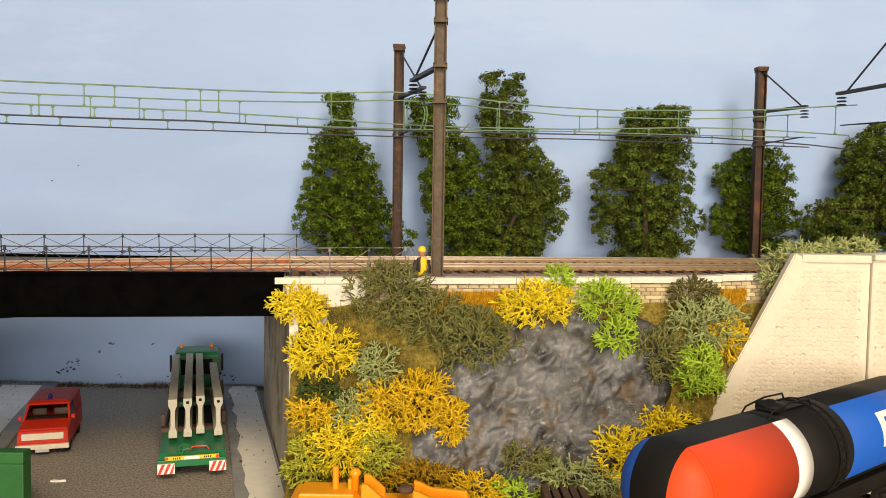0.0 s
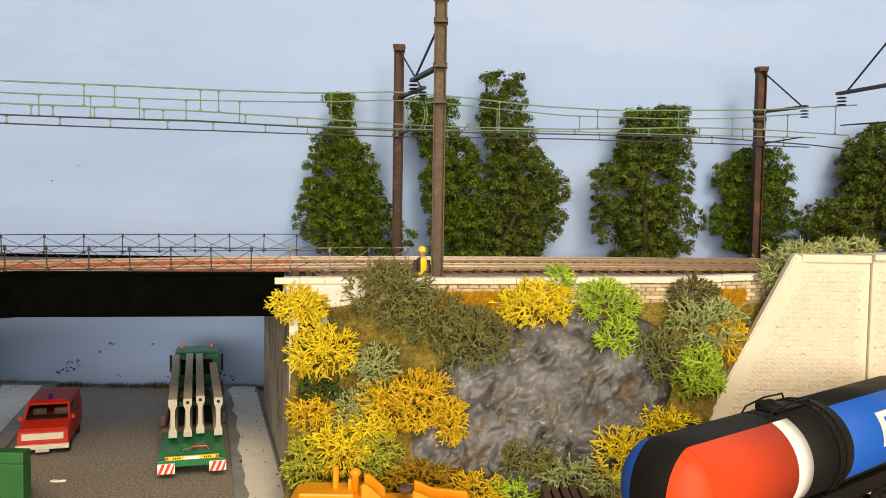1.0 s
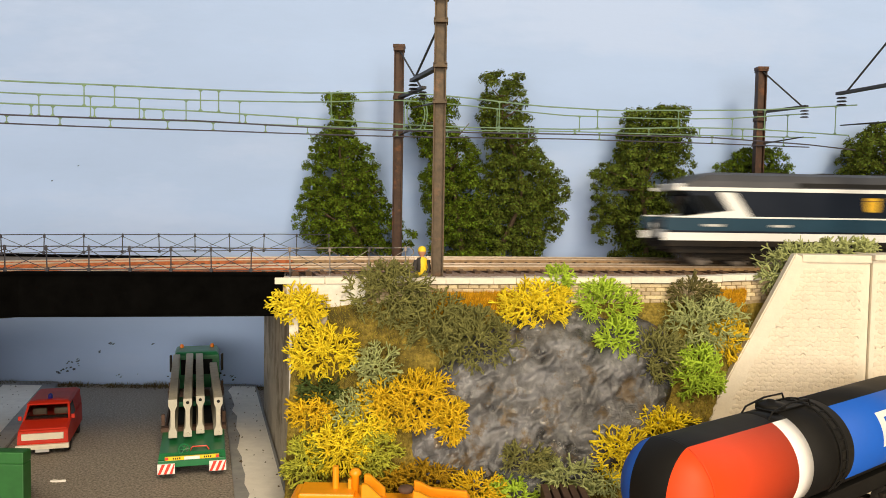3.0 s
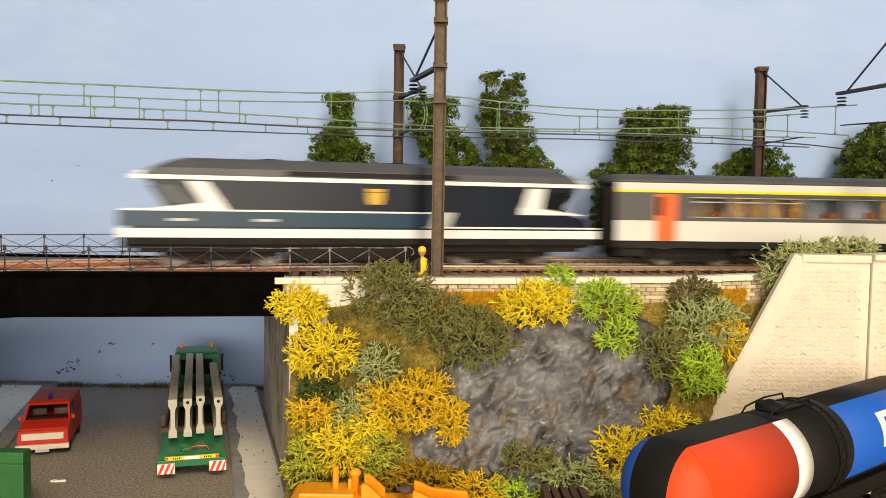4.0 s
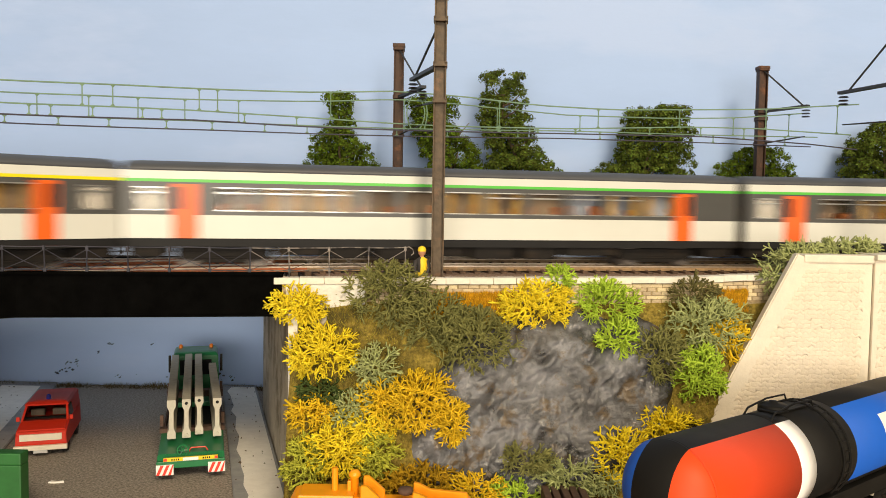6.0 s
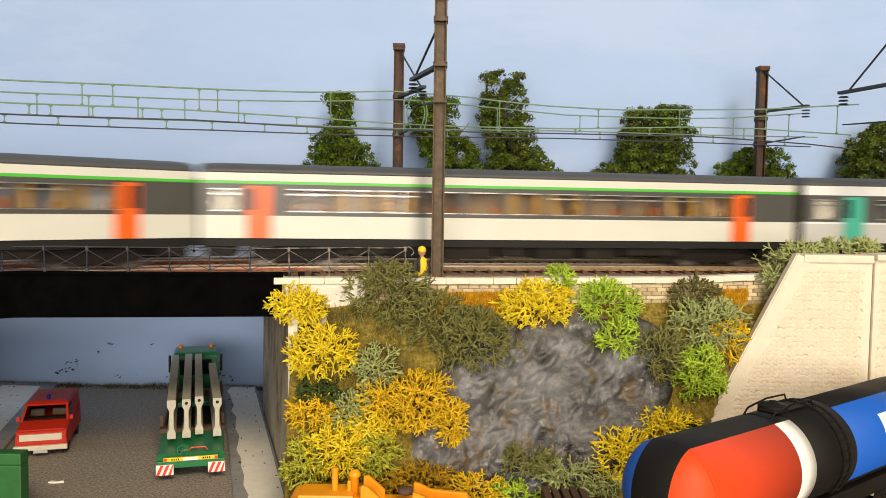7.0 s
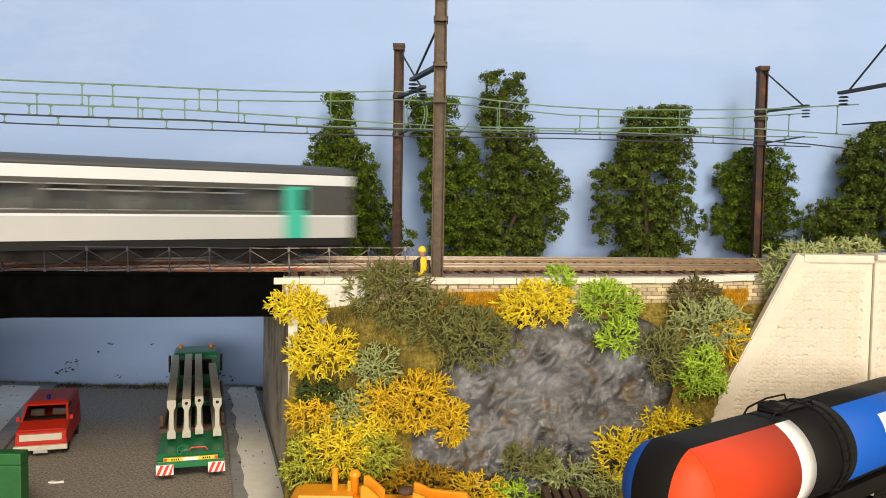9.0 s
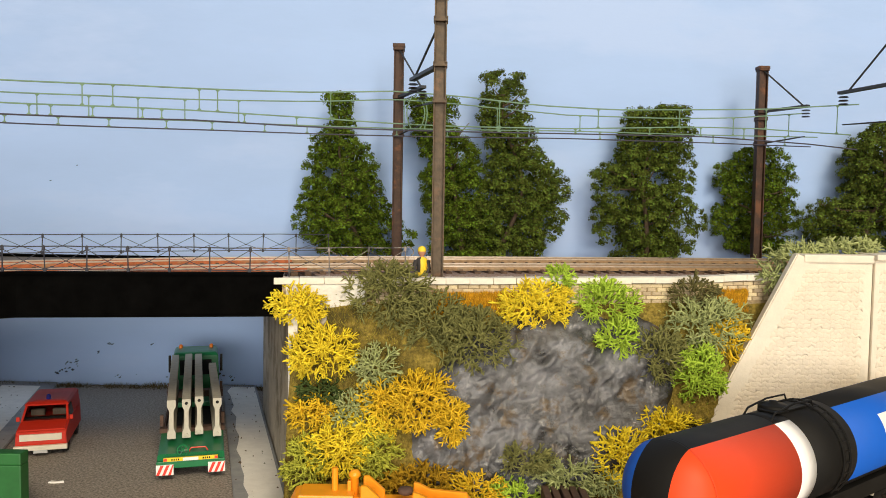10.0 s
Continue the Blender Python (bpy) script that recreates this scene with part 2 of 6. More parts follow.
bench()
for eye, aim, lw, lh in (((270, -600, 680), (0, 420, 80), 240, 180), ((100, -750, 1000), (-60, 420, 100), 600, 300)):
    lamp = thing("ceiling_light", "white panel lamp hung below the ceiling", "lamp", "panel lamps")
    m = look([v * MM for v in eye], [v * MM for v in aim])
    part("frame", boxed(-lw / 2 - 20, lw / 2 + 20, -lh / 2 - 20, lh / 2 + 20, 8, 28, 3), M_WALL, lamp).matrix_basis = m
    part("rod", boxed(eye[0] - 5, eye[0] + 5, eye[1] - 5, eye[1] + 5, eye[2] + 18, 1400), M_WALL, lamp)

# ---- road and pavements under the bridge ----
setting("road", boxed(-2390, 400, 150, 529, -4, 0), M_ROAD, "grey grainy asphalt road of the model", "road")


def skew(x, y0, y1, w):
    """A strip along the road's direction: its edge at x where y = 330, and its width."""
    k = -0.302
    f = lambda y: x + (y - 330) * k
    return [(f(y0), y0, 0), (f(y1), y1, 0), (f(y1) + w, y1, 0), (f(y0) + w, y0, 0)]


def slab(name, x, w, y0, y1, z, material, label):
    bm = bmesh.new()
    extrude_poly(bm, [(a, b, 0.02) for a, b, c in skew(x, y0, y1, w)], (0, 0, z))
    bmesh.ops.bevel(bm, geom=[e for e in bm.edges if all(v.co.z > 0.5 for v in e.verts)], offset=0.4, segments=2, affect="EDGES")
    return setting(name, bm, material, label, "pavement")


slab("pavement_1", -87, 22.5, 200, 529, 1.6, M_SLAB, "grey concrete pavement beside the abutment")
slab("pavement_2", -237, 39, 200, 529, 1.6, M_SLAB, "grey concrete pavement beside the road")


def whitewash(x, w, y0, y1, seed, label):
    """A thin spilt layer of white plaster with a ragged edge on a pavement."""
    rng = random.Random(seed)
    n = 26
    a, b = [], []
    for i in range(n + 1):
        y = y0 + (y1 - y0) * i / n
        k = x + (y - 330) * -0.302
        a.append((k + rng.uniform(-1.0, 1.6) + 2.2 * noise.noise(Vector((y * 0.05, seed, 0))), y, 1.62))
        b.append((k + w, y, 1.62))
    bm = bmesh.new()
    extrude_poly(bm, a + b[::-1], (0, 0, 0.25))
    setting("pavement_coat", bm, M_PATCH, label, "pavement")


whitewash(-82.5, 16.5, 205, 522, 3, "ragged white plaster coat on the pavement")
whitewash(-234, 27, 330, 516, 6, "ragged white plaster coat on the pavement")


def debris():
    """Small dark crumbs on the road and pavements and along the backdrop's foot."""
    rng = random.Random(12)
    bm = bmesh.new()
    for _ in range(420):
        if rng.random() < 0.6:
            x, y, z = rng.uniform(-310, -118), 528 - abs(rng.gauss(0, 5)), 0.0
            x0 = x
        else:
            y = rng.uniform(320, 525)
            k = (y - 330) * -0.302
            x0 = rng.choice((rng.uniform(-86, -66), rng.uniform(-230, -200)))
            x, z = x0 + k, 1.6
        r = rng.uniform(0.15, 0.55)
        m = Matrix.Translation((x, y, z + r * 0.4)) @ Euler((rng.uniform(0, 3), rng.uniform(0, 3), rng.uniform(0, 3))).to_matrix().to_4x4() @ Matrix.Diagonal((r * rng.uniform(0.6, 1.8), r, r * 0.7, 1))
        bmesh.ops.create_icosphere(bm, subdivisions=1, radius=1, matrix=m)
    tagged(part("crumbs", bm, M_CRUMB, None, "dark crumbs scattered along the backdrop and pavement"), category="debris", kind="stuff")
    vs, fs = [], []
    for _ in range(2600):
        x = rng.uniform(-315, -112)
        h = rng.uniform(1.0, 5.0) * (0.6 + 0.7 * noise.noise(Vector((x * 0.05, 3, 0))))
        if h < 0.6:
            continue
        y = rng.uniform(519, 529)
        a = rng.uniform(0, math.tau)
        w = 0.22
        k = len(vs)
        vs += [(x - w * math.cos(a), y - w * math.sin(a), 0), (x + w * math.cos(a), y + w * math.sin(a), 0), (x + rng.uniform(-2, 2), y + rng.uniform(-1.5, 0.5), h)]
        fs.append((k, k + 1, k + 2))
    me = bpy.data.meshes.new("dry_grass")
    me.from_pydata([tuple(c * MM for c in v) for v in vs], [], fs)
    me.materials.append(mat("dry_grass", (0.13, 0.11, 0.06), 0.95, 0.3, 3, island=0.5, spec=0.1))
    tagged(new("dry_grass", me), "dull brown grass fibres along the backdrop's foot", "grass", kind="stuff")


debris()


def scuffs():
    """Dark flecks of paint on the backdrop under the bridge."""
    rng = random.Random(31)
    m = mat("paint_fleck", (0.03, 0.04, 0.09), 0.7, 0.2, 2)
    for x, z, w, h, k in ((-249, 13, 9, 6, 9), (-254, 9, 14, 4, 7), (-246, 17, 3, 5, 3), (-222, 28, 7, 2, 4), (-195, 28.5, 2, 1.5, 2), (-150, 9, 6, 5, 8), (-144, 6, 10, 4, 7), (-175, 5, 20, 2, 6),
                          (-244, 147, 0.6, 0.6, 1), (-262, 137, 0.5, 0.5, 1), (-230, 22, 3, 2, 2), (-210, 6, 20, 3, 5)):
        for _ in range(k):
            cx, cz = x + rng.uniform(-w, w) / 2, z + rng.uniform(-h, h) / 2
            r = rng.uniform(0.25, 0.8) if k > 1 else 0.4
            t = rng.uniform(-0.3, 1.0)
            bm = bmesh.new()
            n = 7
            ring = [(cx + r * rng.uniform(0.5, 1.5) * (math.cos(i * math.tau / n) * 1.5 + 0.4 * t * math.sin(i * math.tau / n)), 529.97, cz + r * rng.uniform(0.5, 1.3) * (math.sin(i * math.tau / n) + t * math.cos(i * math.tau / n))) for i in range(n)]
            extrude_poly(bm, ring, (0, -0.15, 0))
            part("paint_fleck", bm, m, BACKDROP)


scuffs()

# ---- bridge ----
def abutment(name, x, side, label):
    """A wall along the road, its inner face at x where y = 330; side: 1 goes to the far side of x."""
    bm = bmesh.new()
    k = -0.302
    th = 14.0 * side
    f = lambda y: x + (y - 330) * k
    y0, y1 = 318.0, 470.0
    extrude_poly(bm, [(f(y0), y0, 0), (f(y1), y1, 0), (f(y1) + th, y1, 0), (f(y0) + th, y0, 0)], (0, 0, 80))
    return setting(name, bm, M_ABUT, label, "wall")


S_R, S_L = path_at_x(-66), path_at_x(-236)
abutment("wall_abutment_1", -64, 1, "grey weathered abutment wall of the bridge")
abutment("wall_abutment_2", -238, -1, "dark grey abutment wall of the bridge")


NEAR_EDGE = [(-12.0, 341.0), (-40.0, 329.0), (-64.0, 319.5), (-120.0, 311.0), (-172.0, 304.0)]


def near_edge(x):
    """The bridge's viewer side: nearly straight, then along the curve."""
    if x < -172:
        p = on_track(path_at_x(x - 11), -25)
        return Vector((x, p.y, 0))
    return Vector((x, float(np.interp(-x, [-q[0] for q in NEAR_EDGE], [q[1] for q in NEAR_EDGE])), 0))


def far_edge(s):
    """The bridge's far side, widened towards the backdrop so the shade there stays even."""
    p = on_track(s, 84)
    p.y = max(p.y, 458.0)
    return p


def bridge():
    ob = thing("railway_bridge", "black plate girder railway bridge over the road", "bridge")
    bm = bmesh.new()
    n = 14
    secs = []
    for i in range(n + 1):
        s = S_R - 2 + (S_L + 32 - S_R) * i / n
        far, x = far_edge(s), -64 - (198.0) * i / n
        near = near_edge(x)
        secs.append([(near.x, near.y + 1.6, 88), (near.x, near.y + 1.6, 91), (far.x, far.y, 91), (far.x, far.y, 88)])
    loft(bm, secs)
    part("deck", bm, M_DECK, ob)
    for face in (0, 1):
        pts = [near_edge(-64.5 - 16.5 * i) for i in range(13)] if face == 0 else [far_edge(S_R - 2 + (S_L + 32 - S_R) * i / 12) for i in range(13)]
        up = 95.4 if face == 0 else 91.6
        for name, w, z0, z1 in (("girder", 1.4, 79.6, up), ("top_flange", 2.6, up, up + 0.9), ("bottom_flange", 2.6, 78.7, 79.6)):
            g = bmesh.new()
            loft(g, [[(p.x, p.y - w, z0), (p.x, p.y - w, z1), (p.x, p.y + w, z1), (p.x, p.y + w, z0)] for p in pts])
            part(name, g, M_BLACK, ob, "matt black plate girder" if name == "girder" else "")
    for i in range(6):
        s = S_R + 14 + (S_L - S_R) * i / 6.5
        g = bmesh.new()
        x = -80 - 28 * i
        a, b = near_edge(x), far_edge(s)
        loft(g, [[(p.x - 1.5, p.y, 80), (p.x - 1.5, p.y, 88), (p.x + 1.5, p.y, 88), (p.x + 1.5, p.y, 80)] for p in (a + Vector((0, 1.5, 0)), b)])
        part("cross_beam", g, M_BLACK, ob)


bridge()


# ---- the track bed and two tracks ----
def bed(name, s0, s1, label, front=-30):
    bm = bmesh.new()
    sweep(bm, s0, s1, [(front, 0), (front, 90.0), (-21, 91.5), (75, 91.5), (84, 90.8), (112, 90.8), (112, 0)], 20)
    setting(name, bm, M_BALLAST, label, "embankment")


bed("embankment_1", path_at_x(1900), S_R - 3, "brown ballast bed of the double track")
bed("embankment_2", S_L + 34, 1800, "brown ballast bed of the double track")


def track(name, off):
    ob = thing(name, "rusty railway track on dark wooden sleepers", "track", "railway tracks")
    for side in (-8.6, 8.6):
        o = off + side
        for s0, s1, m in ((-2000, S_R, M_RAILB), (S_R, 1800, M_RUST)):
            r = bmesh.new()
            sweep(r, s0, s1, [(o - 1.1, 92.6), (o - 1.1, 93.0), (o - 0.35, 93.2), (o - 0.35, 94.2), (o - 0.55, 94.3),
                              (o + 0.55, 94.3), (o + 0.35, 94.2), (o + 0.35, 93.2), (o + 1.1, 93.0), (o + 1.1, 92.6)], 14)
            rail = part("rail", r, m, ob, "brown weathered rail" if m is M_RAILB else "rust-orange rail")
            h = bmesh.new()
            sweep(h, s0, s1, [(o - 0.55, 94.3), (o - 0.5, 95.0), (o + 0.5, 95.0), (o + 0.55, 94.3)], 14)
            part("railhead", h, M_RAILTOP, rail, "worn rail head")
    rng = random.Random(5)
    bm = bmesh.new()
    s = -330.0
    while s < 260:
        p = on_track(s, off)
        q = on_track(s + 1, off)
        m = Matrix.Translation((p.x, p.y, 92.0)) @ Matrix.Rotation(math.atan2(q.y - p.y, q.x - p.x), 4, "Z")
        box(bm, -1.5, 1.5, -15, 15, -1.2, 0.6 + rng.uniform(-0.1, 0.1), 0, m @ Matrix.Rotation(rng.uniform(-0.02, 0.02), 4, "Z"))
        for side in (-8.6, 8.6):
            box(bm, -0.8, 0.8, side - 1.9, side + 1.9, 0.5, 1.15, 0, m)
        s += 6.9
    tagged(part("sleeper", bm, M_SLEEPER, ob, "dark brown sleepers with chairs"), kind="stuff")


track("railway_track", 0)
track("railway_track", 52)


# ---- the bank: hillside, rock, walls ----
WALL_LINE = [(-66.0, 318.0, 94.4), (-33.0, 324.0, 94.4), (4.0, 330.0, 94.2), (52.0, 335.0, 94.8), (101.0, 338.0, 95.4), (136.0, 338.5, 97.2), (150.0, 339.0, 97.6)]


def wall_at(x):
    xs = [p[0] for p in WALL_LINE]
    y, z = (float(np.interp(x, xs, [p[i] for p in WALL_LINE])) for i in (1, 2))
    y2, z2 = (float(np.interp(x + 2, xs, [p[i] for p in WALL_LINE])) for i in (1, 2))
    return y, z, math.atan2(y2 - y, 2), math.atan2(z2 - z, 2)


def rake_x(z):
    """Where the raked end of the cream wall stands at height z."""
    return 145.5 - (106.6 - z) * 0.5


def rock_out(x, z):
    """How far the crag stands before the bank; below zero outside it."""
    u, v = (x - 44 - (z - 50) * 0.6) / 54, (z - 46) / 35
    edge = 1 - (abs(u) ** 2.4 + abs(v) ** 2.4) + 0.35 * noise.noise(Vector((x * 0.05, z * 0.05, 4)))
    return edge


def hill_y(x, z):
    top = wall_at(x)[0] - 0.4
    y = 300 + (top - 300) * max(0.0, (z - 10) / 76) ** 1.15 - max(0.0, 10 - z) * 0.5
    y += 3.0 * noise.noise(Vector((x * 0.03, z * 0.035, 1.3))) + 1.0 * noise.noise(Vector((x * 0.12, z * 0.12, 7.1)))
    y += 7 * min(1.0, max(0.0, rock_out(x, z) * 4))
    if z > 81:
        y += (top + 1.6 - y) * min(1, (z - 81) / 4)
    over = x - rake_x(z) + 3
    return y if over < 0 else max(y, min(338.0, y + over * 6))


def grid_mesh(x0, x1, z0, z1, step, yf):
    bm = bmesh.new()
    nx, nz = int((x1 - x0) / step) + 1, int((z1 - z0) / step) + 1
    vs = [[bm.verts.new((x0 + (x1 - x0) * i / (nx - 1), yf(x0 + (x1 - x0) * i / (nx - 1), z0 + (z1 - z0) * j / (nz - 1)), z0 + (z1 - z0) * j / (nz - 1)))
           for i in range(nx)] for j in range(nz)]
    for j in range(nz - 1):
        for i in range(nx - 1):
            bm.faces.new((vs[j][i], vs[j][i + 1], vs[j + 1][i + 1], vs[j + 1][i]))
    back = [bm.verts.new((v.co.x, 352, v.co.z)) for v in vs[-1]]
    foot = [bm.verts.new((v.co.x, 352, v.co.z)) for v in vs[0]]
    for i in range(nx - 1):
        bm.faces.new((vs[-1][i], vs[-1][i + 1], back[i + 1], back[i]))
        bm.faces.new((vs[0][i + 1], vs[0][i], foot[i], foot[i + 1]))
        bm.faces.new((back[i], back[i + 1], foot[i + 1], foot[i]))
    for c in (0, -1):
        col = [r[c] for r in vs] + [back[c], foot[c]]
        bm.faces.new(col if c == 0 else col[::-1])
    return bm


setting("hillside", grid_mesh(-60, 150, 0, 88, 2.0, hill_y), M_SOIL, "steep bank covered in ochre grass flock", "hillside", True)
setting("path", boxed(-58, 1900, 344.5, 400, 84, 90.9), M_GRAVEL, "narrow grey gravel path beside the track", "path")
setting("bank_fill", boxed(300, 1900, 330, 380, 0, 84), M_SOIL, "plain earth bank below the track", "hillside")


def rock_y(x, z):
    e = rock_out(x, z)
    base = 300 + 36 * max(0.0, (z - 10) / 82)
    along, across = 0.8 * x + 0.6 * z, 0.8 * z - 0.6 * x
    p = Vector((along * 0.03, across * 0.052, 3.7))
    rough = 6.5 * (noise.ridged_multi_fractal(p, 0.9, 2.2, 5, 1.0, 2.0) - 1.1) * 0.45 + 2.2 * noise.turbulence(p * 3.4, 4, True)
    fine = 1.6 * noise.turbulence(Vector((along * 0.2, across * 0.27, 1.1)), 4, True)
    return base + 3.5 - 6.5 * min(1.0, max(-1.5, e * 2.2)) - rough - fine


def crag():
    bm = bmesh.new()
    step = 0.8
    vs = {}
    for i in range(176):
        for j in range(102):
            x, z = -26 + i * step, 8 + j * step
            if rock_out(x, z) > -0.35 and x < rake_x(z) - 2:
                vs[i, j] = bm.verts.new((x, rock_y(x, z), z))
    for i, j in vs:
        q = [(i, j), (i + 1, j), (i + 1, j + 1), (i, j + 1)]
        if all(k in vs for k in q):
            bm.faces.new([vs[k] for k in q])
    ob = tagged(part("rock_face", bm, M_ROCK, None, "grey craggy plaster rock face with brown washes", True), category="rock")
    mod = ob.modifiers.new("thick", "SOLIDIFY")
    mod.thickness, mod.offset = 0.006, -1


crag()


def grass():
    rng = random.Random(3)
    vs, fs = [], []
    while len(fs) < 26000:
        x, z = rng.uniform(-59, 140), rng.uniform(6, 91)
        if x > rake_x(z) - 3 or (rock_out(x, z) > 0.05 and rng.random() > 0.04):
            continue
        if noise.noise(Vector((x * 0.05, z * 0.05, 9))) < -0.2 and rng.random() < 0.7:
            continue
        y = hill_y(x, z) + 0.2
        h, w = rng.uniform(1.0, 2.6), rng.uniform(0.09, 0.2)
        a = rng.uniform(0, math.tau)
        tip = (x + rng.uniform(-1, 1), y - h * rng.uniform(0.3, 0.9), z + h * rng.uniform(0.3, 0.9))
        k = len(vs)
        vs += [(x - w * math.cos(a), y, z - w * math.sin(a)), (x + w * math.cos(a), y, z + w * math.sin(a)), tip]
        fs.append((k, k + 1, k + 2))
    me = bpy.data.meshes.new("static_grass")
    me.from_pydata([(a * MM, b * MM, c * MM) for a, b, c in vs], [], fs)
    me.materials.append(M_GRASS)
    tagged(new("static_grass", me), "ochre and olive static grass on the bank", "grass", kind="stuff")


def fringe():
    """Longer orange fibres below the low wall."""
    rng = random.Random(17)
    vs, fs = [], []
    for _ in range(9000):
        x = rng.uniform(-4, 33) if rng.random() < 0.72 else rng.uniform(112, 130)
        z = wall_at(x)[1] - 8.0 - abs(rng.gauss(0, 3.0))
        y = min(hill_y(x, z), wall_at(x)[0] - 0.3)
        h, w = rng.uniform(1.4, 3.4), rng.uniform(0.1, 0.2)
        k = len(vs)
        vs += [(x - w, y, z), (x + w, y, z + rng.uniform(-w, w)), (x + rng.uniform(-0.8, 0.8), y - h * rng.uniform(0.2, 0.6), z + h)]
        fs.append((k, k + 1, k + 2))
    me = bpy.data.meshes.new("orange_grass")
    me.from_pydata([(a * MM, b * MM, c * MM) for a, b, c in vs], [], fs)
    me.materials.append(M_FRINGE)
    tagged(new("orange_grass", me), "orange grass fibres below the low wall", "grass", kind="stuff")


fringe()


grass()

def brick_mesh(w, d, h, b, rng, name, material):
    bm = bmesh.new()
    vs = box(bm, -w / 2, w / 2, 0, d, 0, h, b)
    for v in vs:
        v.co += Vector((rng.uniform(-1, 1), rng.uniform(-1, 1), rng.uniform(-1, 1))) * b * 0.45
    return finish(name, bm, material)


def low_wall():
    rng = random.Random(8)
    bm = bmesh.new()
    xs = [-66 + 216 * i / 30 for i in range(31)]
    loft(bm, [[(x, wall_at(x)[0] + 0.5, 78), (x, wall_at(x)[0] + 0.5, wall_at(x)[1] - 3), (x, wall_at(x)[0] + 5.5, wall_at(x)[1] - 3), (x, wall_at(x)[0] + 5.5, 78)] for x in xs])
    wall = setting("wall_low", bm, M_JOINT, "low ochre brick wall with pale coping stones", "wall")
    wall["kind"] = "structure"
    bricks = [brick_mesh(w, 1.0, 1.45, 0.16, rng, "brick", M_BRICK) for w in (3.9, 4.0, 3.4, 4.3)]
    for row in range(5):
        x = -26 + (row % 2) * 2.1
        while x < 140:
            y, z, a, b = wall_at(x)
            ob = new("brick", rng.choice(bricks))
            ob.parent = wall
            ob.matrix_basis = at_mm(x, y + rng.uniform(-0.25, 0.1), z - 4.6 - row * 1.65, 0, -math.degrees(b), math.degrees(a) + rng.uniform(-1.5, 1.5))
            x += 4.35
    stones = [brick_mesh(w, 6.4, 2.6, 0.2, rng, "coping_stone", M_STONE) for w in (9.75, 9.68, 9.8)]
    x = -62.5
    while x < 146:
        y, z, a, b = wall_at(x)
        ob = new("coping_stone", rng.choice(stones))
        ob.parent = wall
        ob.matrix_basis = at_mm(x, y - 1.2 + rng.uniform(-0.15, 0.15), z - 2.7 + rng.uniform(-0.1, 0.05), 0, -math.degrees(b) + rng.uniform(-0.5, 0.5), math.degrees(a) + rng.uniform(-0.5, 0.5))
        x += 9.85
    bm = bmesh.new()
    box(bm, -64, -32, 0, 6, 80.5, 91.6, 0.5, Matrix.Translation((0, 329.6, 0)) @ Matrix.Rotation(0.18, 4, "Z"))
    part("pier_panel", bm, M_STAIN, wall, "white plaster pier with dark stains")
    bm = bmesh.new()
    box(bm, -61.4, -57.6, 315.5, 319.5, 0, 81, 0.4)
    part("quoin", bm, M_STAIN, wall, "whitewashed edge of the abutment")
    bm = bmesh.new()
    lathe(bm, [(7.5, 0), (7.0, 1.5), (5.0, 3.2), (2.0, 4.2), (0.1, 4.4)], 18, "z", (-16, 343.5, 90.9))
    for v in bm.verts:
        v.co += Vector((noise.noise(v.co * 0.4), noise.noise(v.co * 0.5), 0)) * 0.8
    tagged(part("gravel_heap", bm, M_GRAVEL, None, "small pale heap of gravel beside the track", True), category="heap")


low_wall()


